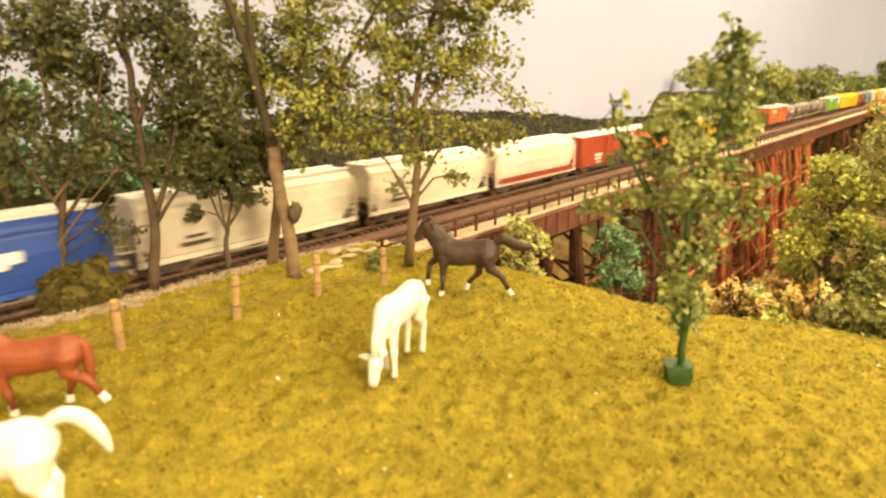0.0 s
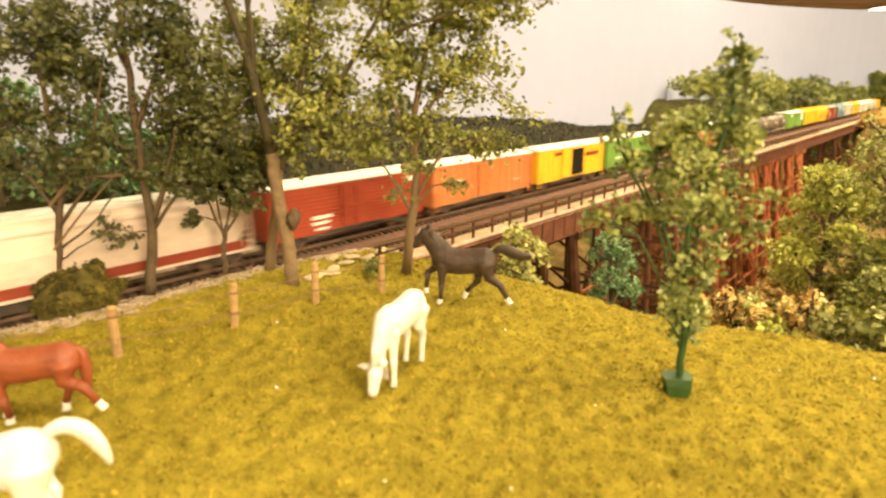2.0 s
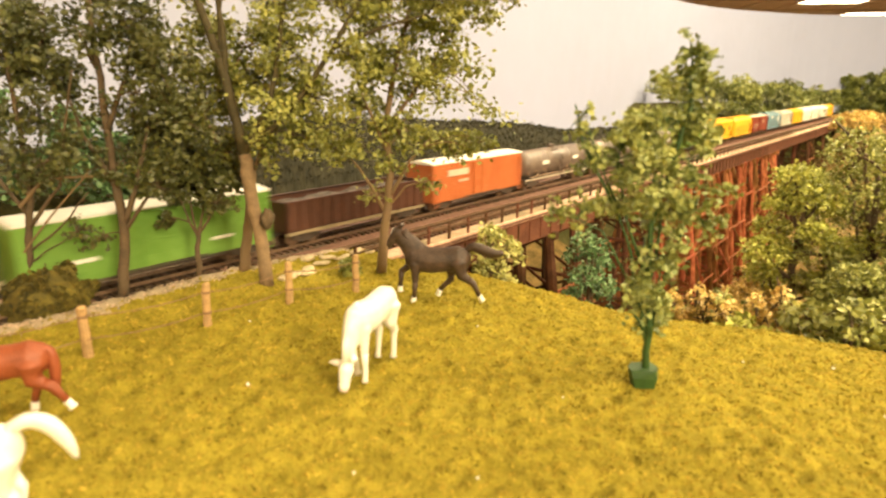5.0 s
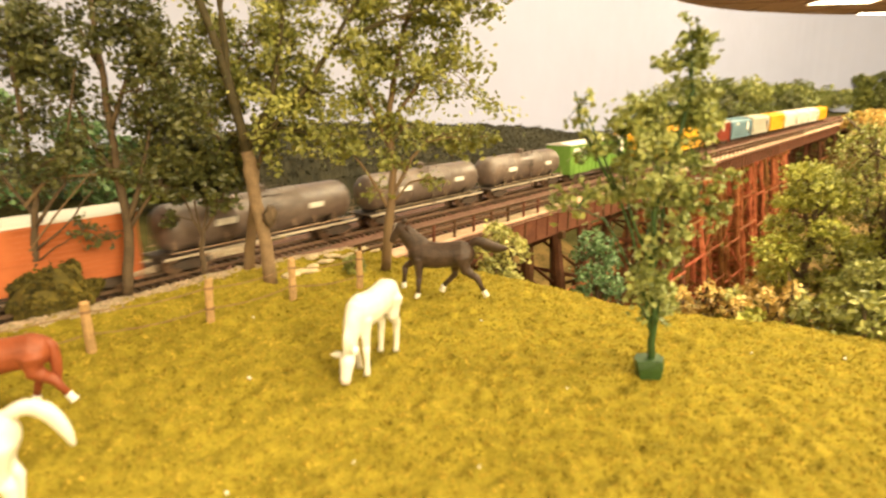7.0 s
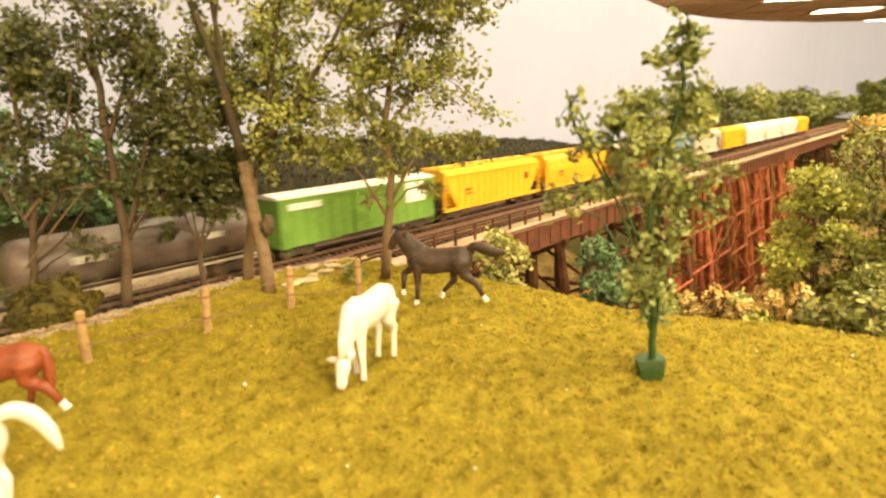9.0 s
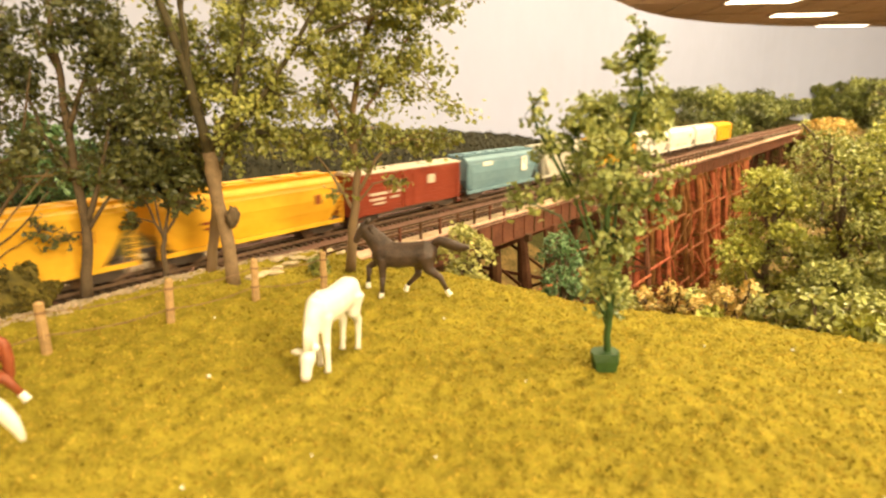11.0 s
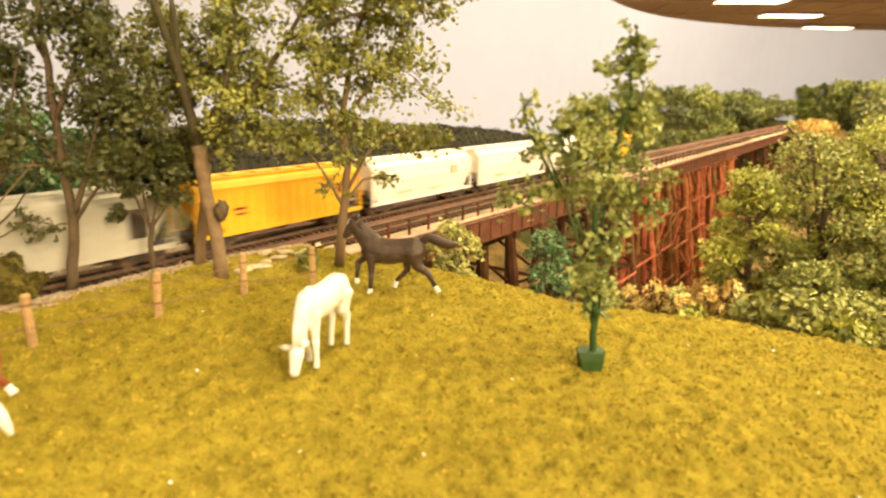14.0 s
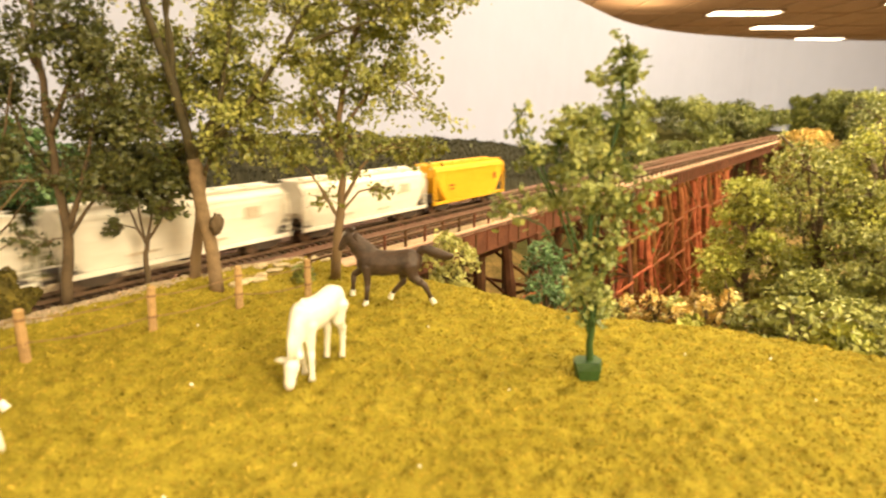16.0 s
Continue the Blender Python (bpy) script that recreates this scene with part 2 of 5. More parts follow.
def room():
    bm = boxes((-9, 14, -9, 14, CEILING_Z + 0.02, CEILING_Z + 0.12))
    tagged(part("ceiling", bm, M["tile"]), "brownish tiled ceiling with a grid", "ceiling", kind="structure")
    bm = bmesh.new()
    for i in range(-14, 23):
        box(bm, i * 0.61 - 0.012, i * 0.61 + 0.012, -9, 14, CEILING_Z + 0.008, CEILING_Z + 0.03)
    for j in range(-7, 12):
        box(bm, -9, 14, j * 1.22 - 0.012, j * 1.22 + 0.012, CEILING_Z + 0.005, CEILING_Z + 0.028)
    tagged(part("ceiling_grid", bm, M["grid"]), "metal ceiling grid", "ceiling", kind="structure")
    # floor out of view, added as a reflector that brightens the ceiling
    bm = boxes((-9, 14, -9, 14, -1.35, -1.25))
    tagged(part("floor", bm, M["bounce_floor"]), "unseen room floor, kept pale to bounce light onto the ceiling", "floor", kind="structure")
    for name, d in (("wall_north", (-9, 14, 14, 14.1, -1.25, 1.5)), ("wall_south", (-9, 14, -9.1, -9, -1.25, 1.5)), ("wall_west", (-9.1, -9, -9, 14, -1.25, 1.5)), ("wall_east", (14, 14.1, -9, 14, -1.25, 1.5))):
        tagged(part(name, boxes(d), M["wall"]), "plain painted room wall", "wall", kind="structure")


room()


def troffer(x, y):
    base = empty("ceiling_light", pose(x, y, CEILING_Z), label="lit fluorescent ceiling light with a white diffuser", category="ceiling light", group="lights in the ceiling")
    part("frame", boxes((-0.46, 0.46, -0.2, -0.18, -0.01, 0.02), (-0.46, 0.46, 0.18, 0.2, -0.01, 0.02), (-0.46, -0.44, -0.18, 0.18, -0.01, 0.02), (0.44, 0.46, -0.18, 0.18, -0.01, 0.02)), M["grid"], base)
    area_light("room_light", x, y, CEILING_Z - 0.03, 0.85, 0.34, 42)
    part("diffuser", boxes((-0.438, 0.438, -0.178, 0.178, -0.006, 0.015)), M["lamp"], base)


for x, y in ((3.98, 8.42), (5.25, 9.82), (6.76, 11.4), (5.75, 7.55)):
    troffer(x, y)


# ---- railway ----
def track(name, n, u0, u1, label):
    base = empty(name, Matrix.Identity(4), label=label, category="railway track")
    base["kind"] = "structure"
    for side in (-0.0082, 0.0082):
        bm = bmesh.new()
        a, b = at(u0, n + side), at(u1, n + side)
        beam(bm, a + Vector((0, 0, -0.0004)), b + Vector((0, 0, -0.0004)), 0.0009, 0.0008)
        beam(bm, a + Vector((0, 0, -0.0012)), b + Vector((0, 0, -0.0012)), 0.0004, 0.0012)
        beam(bm, a + Vector((0, 0, -0.0019)), b + Vector((0, 0, -0.0019)), 0.0018, 0.0004)
        part("rail", bm, M["rail"], base)
    near = bpy.data.meshes.new("tie")
    bm = boxes((-0.0014, 0.0014, -0.0155, 0.0155, -0.0042, -0.0021))
    bm.to_mesh(near)
    bm.free()
    near.materials.append(M["tie"])
    rest = bmesh.new()
    u = u0
    rnd = random.Random(5)
    while u < u1:
        m = place(u, n + rnd.uniform(-0.0006, 0.0006), 0, rnd.uniform(-1.5, 1.5))
        if -0.98 < u < 0.45:
            t = new("tie", near)
            t.parent = base
            t.matrix_basis = m
        else:
            vs = box(rest, -0.0014, 0.0014, -0.0155, 0.0155, -0.0042, -0.0021)
            for v in vs:
                v.co = m @ v.co
        u += 0.0066
    part("ties", rest, M["tie"], base)["kind"] = "stuff"


track("main_track", TRAIN_N, -4.8, 3.8, "rusty railway track on dark ties that carries the train")
track("side_track", SIDING_N, -0.70, 3.6, "empty rusty railway track on the trestle deck")


def shoulder():
    """Ballast stones under and beside the tracks on the bench."""
    rnd = random.Random(8)
    verts, faces = [], []

    def stone(p, r):
        k = len(verts)
        for o in ((1, 0, 0), (-0.6, 0.9, 0), (-0.5, -0.9, 0), (0, 0.1, 0.9), (0.1, 0, -0.9)):
            verts.append(p + Vector((o[0] * rnd.uniform(0.6, 1.3), o[1] * rnd.uniform(0.6, 1.3), o[2] * rnd.uniform(0.5, 1.1))) * r)
        for f in ((0, 1, 3), (1, 2, 3), (2, 0, 3), (1, 0, 4), (2, 1, 4), (0, 2, 4)):
            faces.append(tuple(k + i for i in f))

    for _ in range(16000):
        u, n = rnd.uniform(-1.15, -0.58), rnd.uniform(0.016, 0.125)
        if n < 0.032 and rnd.random() > (n - 0.016) / 0.016:
            continue
        z = max(height(u, n), -0.0062 if 0.062 < n < 0.11 else -1)
        stone(at(u, n, z), rnd.uniform(0.0005, 0.0011))
    tagged(from_lists("ballast_stones", verts, faces, M["gravel"]), "grey brown ballast gravel beside the track", "gravel", kind="stuff")
    # the bed below the ties on the bench
    bm = bmesh.new()
    loft(bm, [[at(u, TRAIN_N - 0.021, -0.012), at(u, TRAIN_N - 0.0165, -0.0035), at(u, TRAIN_N + 0.02, -0.0035), at(u, TRAIN_N + 0.03, -0.012)] for u in (-4.9, -0.62)])
    tagged(part("track_bed", bm, M["ballast"]), "dark ballast bed below the main track", "track bed", kind="structure")


shoulder()


def trestle():
    base = empty("railway_trestle", Matrix.Identity(4), label="long red-brown timber railway trestle with a walkway and railing", category="trestle bridge")
    # stringers and fascia girders below the ties
    for n, w, h in ((0.004, 0.006, 0.026), (0.028, 0.006, 0.016), (0.044, 0.006, 0.016), (0.078, 0.006, 0.016), (0.094, 0.006, 0.016), (0.118, 0.006, 0.026)):
        bm = bmesh.new()
        beam(bm, at(-0.655, n, -0.006 - h / 2), at(2.4, n, -0.006 - h / 2), w, h)
        part("girder", bm, M["timber_dark"], base)
    bm = bmesh.new()
    beam(bm, at(-0.66, 0.061, -0.0055), at(2.4, 0.061, -0.0055), 0.126, 0.0025)
    part("deck_slab", bm, M["tie"], base)
    # walkway planks along the near edge, raised kerb
    plank = bpy.data.meshes.new("plank")
    bm = boxes((-0.0096, 0.0096, -0.0075, 0.0075, -0.0012, 0.0))
    bm.to_mesh(plank)
    bm.free()
    plank.materials.append(M["deck"])
    u = -0.65
    while u < 1.9:
        ob = new("plank", plank)
        ob.parent = base
        ob.matrix_basis = place(u, 0.0085, -0.0028)
        u += 0.0198
    bm = bmesh.new()
    beam(bm, at(-0.66, 0.0, -0.005), at(2.3, 0.0, -0.005), 0.0024, 0.005)
    part("edge_board", bm, M["deck"], base)
    # stiffeners on the girder
    stiff = bpy.data.meshes.new("stiffener")
    bm = boxes((-0.0008, 0.0008, -0.0012, 0.0, -0.03, -0.010))
    bm.to_mesh(stiff)
    bm.free()
    stiff.materials.append(M["timber_dark"])
    for i in range(60):
        ob = new("stiffener", stiff)
        ob.parent = base
        ob.matrix_basis = place(-0.63 + i * 0.022, 0.001)
    # railing
    post = bpy.data.meshes.new("railing_post")
    bm = boxes((-0.0009, 0.0009, -0.0009, 0.0009, -0.006, 0.0128))
    bm.to_mesh(post)
    bm.free()
    post.materials.append(M["timber_dark"])
    for i in range(60):
        ob = new("railing_post", post)
        ob.parent = base
        ob.matrix_basis = place(-0.65 + i * 0.027, 0.0015)
    for z in (0.0068, 0.0122):
        bm = bmesh.new()
        beam(bm, at(-0.655, 0.0015, z), at(0.95, 0.0015, z), 0.0012)
        part("handrail", bm, M["timber_dark"], base)
    # bents
    rnd = random.Random(3)

    def bent(u, zb, dark=False, thick=0.0092):
        mat = M["timber_dark"] if dark else M["timber"]
        zt = -0.034
        bm = bmesh.new()
        beam(bm, at(u, -0.004, zt), at(u, 0.126, zt), 0.008, 0.008)
        part("cap", bm, mat, base)
        drop = zt - zb
        feet = []
        rows = ((0.006, -0.13), (0.042, -0.045), (0.080, 0.045), (0.116, 0.13)) if dark else ((0.006, -0.13), (0.026, -0.08), (0.048, -0.03), (0.074, 0.03), (0.096, 0.08), (0.116, 0.13))
        for n0, lean in rows:
            bm = bmesh.new()
            a, b = at(u, n0, zt), at(u + rnd.uniform(-0.006, 0.006), n0 + lean * drop, zb)
            k = max(4, round(drop / 0.022))
            crook = 0.0 if dark else 0.0019
            pts, radii = [], []
            for i in range(k + 1):
                knot = 1 + (0.30 if rnd.random() < 0.3 and not dark else 0.0) + rnd.uniform(-0.12, 0.12)
                pts.append(a.lerp(b, i / k) + (ALONG * rnd.uniform(-1, 1) + ACROSS * rnd.uniform(-1, 1)) * crook * (0 < i))
                radii.append(thick / 2 * knot)
            tube(bm, pts, radii, 7)
            part("leg", bm, mat, base)
            feet.append((n0, lean))
        levels = max(2, round(drop / 0.065))
        zs = [zt - drop * i / levels for i in range(levels + 1)]

        def side(k, z):
            n0, lean = feet[k]
            return n0 + lean * (zt - z)
        for i in range(1, levels + 1):
            bm = bmesh.new()
            beam(bm, at(u - 0.005, side(0, zs[i]) - 0.004, zs[i]), at(u - 0.005, side(-1, zs[i]) + 0.004, zs[i]), 0.002, 0.0042)
            part("cross_tie", bm, mat, base)
        for i in range(levels):
            for s, (p, q) in ((-1, (0, -1)), (1, (-1, 0))):
                bm = bmesh.new()
                beam(bm, at(u + s * 0.0065, side(p, zs[i]), zs[i]), at(u + s * 0.0065, side(q, zs[i + 1]), zs[i + 1]), 0.0016, 0.0034)
                part("brace", bm, mat, base)
        return zs, side

    def under(u):
        return min(height(u, 0.0), height(u, 0.06), height(u, 0.12)) - 0.015

    spans = []
    for u in (-0.36, -0.30):
        spans.append((u, bent(u, under(u), True, 0.012)))
    for u in (-0.06, 0.02):
        spans.append((u, bent(u, under(u), True)))
    for i in range(14):
        u = 0.12 + (i // 2) * 0.105 + (i % 2) * 0.03
        spans.append((u, bent(u, under(u), False)))
    for u in (1.25, 1.34, 1.55):
        spans.append((u, bent(u, under(u), True)))
    # lengthwise girts and sway braces on the near and far faces
    for (ua, (za, sa)), (ub, (zb, sb)) in zip(spans, spans[1:]):
        if ub - ua > 0.13:
            continue
        for k, off in ((0, -0.005), (-1, 0.005)):
            m = min(len(za), len(zb))
            for i in range(1, m):
                bm = bmesh.new()
                zm = (za[i] + zb[i]) / 2
                beam(bm, at(ua, sa(k, zm) + off, zm), at(ub, sb(k, zm) + off, zm), 0.0018, 0.0034)
                part("girt", bm, M["timber"], base)
                if k == 0 and rnd.random() < 0.5:
                    continue
                up, down = zm + 0.06, zm
                bm = bmesh.new()
                beam(bm, at(ua, sa(k, up) + off * 1.6, up if i % 2 else down), at(ub, sb(k, down) + off * 1.6, down if i % 2 else up), 0.0015, 0.0026)
                part("sway_brace", bm, M["timber"], base)
    # abutment
    bm = boxes((-0.05, 0.02, -0.002, 0.126, -0.12, -0.033))
    ob = part("abutment", bm, M["timber_dark"], base)
    ob.matrix_basis = place(-0.64, 0)


trestle()


# ---- train ----
def paint(name, colour, second=None):
    return material(name, colour, 0.5, vary=0.1, size=0.03, second=second, bump=0.05, bump_size=0.002, spec=0.4)


STEEL_PARTS = {}


def shared(key, bm, mat):
    if key not in STEEL_PARTS:
        me = bpy.data.meshes.new(key)
        bm.normal_update()
        bm.to_mesh(me)
        me.materials.append(mat)
        STEEL_PARTS[key] = me
    bm.free()
    return STEEL_PARTS[key]


def piece(car, name, key, where, dims, mat):
    """A small box-shaped part; alike pieces of one paint share a mesh."""
    a, b, c = (d / 2 for d in dims)
    key = "%s %s %.5f" % (key, mat.name, a)
    ob = new(name, STEEL_PARTS[key] if key in STEEL_PARTS else shared(key, boxes((-a, a, -b, b, -c, c)), mat))
    ob.parent, ob.location = car, where
    return ob


def running_gear(car, half):
    """Two trucks with wheels and side frames, a centre sill and couplers."""
    for s in (-1, 1):
        if "truck" not in STEEL_PARTS:
            bm = bmesh.new()
            for y in (-0.0125, 0.0125):
                loft(bm, [[(x, y - 0.0012, z) for x, z in prof] for prof in [[(-0.0135, 0.0062), (-0.006, 0.0032), (0.006, 0.0032), (0.0135, 0.0062), (0.0135, 0.0084), (0.006, 0.0095), (-0.006, 0.0095), (-0.0135, 0.0084)]]] + [[(x, y + 0.0012, z) for x, z in ((-0.0135, 0.0062), (-0.006, 0.0032), (0.006, 0.0032), (0.0135, 0.0062), (0.0135, 0.0084), (0.006, 0.0095), (-0.006, 0.0095), (-0.0135, 0.0084))]])
            box(bm, -0.003, 0.003, -0.0125, 0.0125, 0.005, 0.0105)
            shared("truck", bm, M["steel"])
            bm = bmesh.new()
            for y, w in ((-0.0082, 1), (0.0082, -1)):
                tube(bm, [(0, y - 0.0011, 0), (0, y + 0.0011, 0)], 0.0055, 14)
                tube(bm, [(0, y + w * 0.0011, 0), (0, y + w * 0.0017, 0)], 0.0063, 14)
            tube(bm, [(0, -0.0118, 0), (0, 0.0118, 0)], 0.0012, 6)
            shared("wheelset", bm, M["rail"])
            shared("coupler", boxes((-0.006, 0.004, -0.001, 0.001, 0.0075, 0.0095), (0.0035, 0.007, -0.0018, 0.0018, 0.0068, 0.0105)), M["steel"])
        t = new("truck", STEEL_PARTS["truck"])
        t.parent, t.location = car, (s * (half - 0.021), 0, 0)
        for x in (-0.0102, 0.0102):
            w = new("wheelset", STEEL_PARTS["wheelset"])
            w.parent, w.location = t, (x, 0, 0.0055)
        c = new("coupler", STEEL_PARTS["coupler"])
        c.parent = car
        c.matrix_basis = pose(s * half, 0, 0, 0, 0, 0 if s > 0 else 180)
    part("centre_sill", boxes((-half, half, -0.003, 0.003, 0.0095, 0.0135)), M["steel"], car)


def ladder(car, x, y, z0, z1, mat, across=False):
    bm = bmesh.new()
    w = 0.0028
    for s in (-w, w):
        beam(bm, (x + s, y, z0), (x + s, y, z1), 0.0005)
    k = max(2, round((z1 - z0) / 0.0045))
    for i in range(k + 1):
        z = z0 + (z1 - z0) * i / k
        beam(bm, (x - w, y, z), (x + w, y, z), 0.0005)
    part("ladder", bm, mat, car)


def boxcar(car, L, colour, roof, door="plug", ribs="vertical", tall=0.0505, mark=None):
    h, W, z0 = L / 2, 0.0178, 0.0105
    bm = boxes((-h, h, -W, W, z0, tall - 0.0015), bevel=0.0004)
    if ribs == "vertical":
        k = 14
        for i in range(k + 1):
            x = -h + 0.001 + (L - 0.002) * i / k
            for y in (-W - 0.0002, W + 0.0002):
                piece(car, "rib", "boxcar_rib", (x, y, (z0 + tall) / 2 - 0.001), (0.001, 0.0006, tall - z0 - 0.004), colour)
    else:
        for i in range(11):
            z = z0 + 0.002 + i * 0.0031
            for y in (-W - 0.00025, W + 0.00025):
                piece(car, "rib", "boxcar_rib_long", (0, y, z), (L - 0.002, 0.0006, 0.0011), colour)
    part("body", bm, colour, car)
    bm = bmesh.new()
    prof = [(-W - 0.0006, tall - 0.002), (W + 0.0006, tall - 0.002), (W + 0.0006, tall - 0.0008), (0, tall + 0.0014), (-W - 0.0006, tall - 0.0008)]
    loft(bm, [[(x, y, z) for y, z in prof] for x in (-h - 0.0006, h + 0.0006)])
    for i in range(13):
        x = -h + L * i / 12
        loft(bm, [[(x + d, y, z + 0.0004) for y, z in prof[2:]] + [(x + d, 0, tall - 0.001)] for d in (-0.0004, 0.0004)])
    part("roof", bm, roof, car)
    for s in (-1, 1):
        y = s * (W + 0.0009)
        if door == "open" and s < 0:
            # no recess is cut: a flush panel carries the interior's shade as colour
            part("doorway", boxes((-0.004, 0.027, -W - 0.0006, -W + 0.002, z0 + 0.003, tall - 0.005)), M["doorway_shade"], car, "dark open doorway")
            bm = boxes((-0.028, -0.005, y - 0.0007, y + 0.0007, z0 + 0.002, tall - 0.004), (-0.027, -0.006, y - 0.0011, y - 0.0006, z0 + 0.008, z0 + 0.009), (-0.027, -0.006, y - 0.0011, y - 0.0006, z0 + 0.018, z0 + 0.019), (-0.027, -0.006, y - 0.0011, y - 0.0006, z0 + 0.027, z0 + 0.028))
        else:
            bm = boxes((-0.0145, 0.0145, y - 0.0006, y + 0.0006, z0 + 0.002, tall - 0.004), (-0.0005, 0.0005, y - 0.0011, y + 0.0011, z0 + 0.003, tall - 0.006))
            for z in (0.008, 0.018, 0.028):
                box(bm, -0.0135, 0.0135, y - 0.001, y + 0.001, z0 + z, z0 + z + 0.0008)
        part("door", bm, colour, car)
        for z in (z0 + 0.0008, tall - 0.004):
            part("door_track", boxes((-0.03, 0.03, min(y, y + s * 0.0008), max(y, y + s * 0.0008), z, z + 0.0009)), M["steel"] if z < 0.02 else colour, car)
        for e in (-1, 1):
            ladder(car, e * (h - 0.0045), y + s * 0.0004, z0 - 0.004, tall - 0.006 if e * s < 0 else z0 + 0.014, colour)
    part("side_sill", boxes((-h + 0.03, h - 0.03, -W, -W + 0.001, z0 - 0.002, z0), (-h + 0.03, h - 0.03, W - 0.001, W, z0 - 0.002, z0)), M["steel"], car)
    if mark:
        mark(car, W + 0.0007, h, z0, tall)
    running_gear(car, h)


def hopper(car, L, colour, roof, ribs=True, tall=0.0525, mark=None, belly=None):
    """Covered hopper with sloped end sheets, sill, roof walk and hatches."""
    h, W, z0 = L / 2, 0.0182, 0.0135
    bm = bmesh.new()

    def section(x, low):
        if ribs:
            prof = [(W - 0.001, low), (W, low + 0.0005), (W, tall - 0.006), (W - 0.0012, tall - 0.0025), (0.009, tall)]
        else:
            prof = [(W - 0.0035, low), (W - 0.0012, low + 0.25 * (tall - low)), (W, low + 0.5 * (tall - low)), (W - 0.0006, tall - 0.010), (W - 0.0030, tall - 0.0045), (0.009, tall)]
        return [(x, -y, z) for y, z in prof] + [(x, y, z) for y, z in reversed(prof)]
    mid, slope = (tall - 0.012, 0.022) if ribs else (z0 + 0.012, 0.013)
    loft(bm, [section(-h + 0.003, mid), section(-h + slope, z0), section(0, z0), section(h - slope, z0), section(h - 0.003, mid)])
    bmesh.ops.recalc_face_normals(bm, faces=bm.faces[:])
    if ribs:
        for i in range(13):
            x = -h + 0.024 + (L - 0.048) * i / 12
            for y in (-W - 0.0003, W + 0.0003):
                piece(car, "rib", "hopper_rib", (x, y, (z0 + tall - 0.005) / 2), (0.0012, 0.0008, tall - z0 - 0.005), colour)
    part("body", bm, colour, car)
    # sills and end frames
    for s in (-1, 1):
        y = s * (W + 0.0002)
        part("side_sill", boxes((-h, h, min(y, y - s * 0.0016), max(y, y - s * 0.0016), z0 - 0.0028, z0 + 0.0004)), colour, car)
        part("roof_rail", boxes((-h + 0.002, h - 0.002, min(y, y + s * 0.0007), max(y, y + s * 0.0007), tall - 0.0068, tall - 0.0055)), colour, car)
        for e in (-1, 1):
            x = e * (h - 0.0012)
            part("corner_post", boxes((x - 0.0008, x + 0.0008, min(y, y - s * 0.0016), max(y, y - s * 0.0016), z0, tall - 0.011)), colour, car)
            ladder(car, e * (h - 0.005), y + s * 0.0006, z0, tall - 0.009, colour)
    for e in (-1, 1):
        part("end_platform", boxes((min(e * h, e * (h - 0.018)), max(e * h, e * (h - 0.018)), -W, W, z0 - 0.0015, z0 - 0.0003)), M["steel"], car)
        part("brake_tank", boxes((e * (h - 0.011) - 0.004, e * (h - 0.011) + 0.004, -0.006, 0.006, z0, z0 + 0.008), bevel=0.0015), M["steel"], car)
    # outlets below
    for x in (-0.036, 0.0, 0.036):
        bm = bmesh.new()
        loft(bm, [[(x + a, b, z0) for a, b in ((-0.014, -0.014), (0.014, -0.014), (0.014, 0.014), (-0.014, 0.014))], [(x + a, b, 0.0055) for a, b in ((-0.004, -0.005), (0.004, -0.005), (0.004, 0.005), (-0.004, 0.005))]])
        bmesh.ops.recalc_face_normals(bm, faces=bm.faces[:])
        part("outlet", bm, belly or M["steel"], car)
    part("roof_panel", boxes((-h + 0.004, h - 0.004, -0.0115, 0.0115, tall - 0.0008, tall + 0.0006)), roof, car)
    part("roof_walk", boxes((-h + 0.001, h - 0.001, -0.012, -0.009, tall + 0.0008, tall + 0.0014), (-h + 0.001, h - 0.001, 0.009, 0.012, tall + 0.0008, tall + 0.0014)), roof, car)
    for i in range(6):
        x = -h + 0.022 + (L - 0.044) * i / 5
        part("hatch", boxes((x - 0.009, x + 0.009, -0.0045, 0.0045, tall + 0.0005, tall + 0.0024), bevel=0.0006), roof, car)
    if mark:
        mark(car, W + 0.0007, h, z0, tall)
    running_gear(car, h)


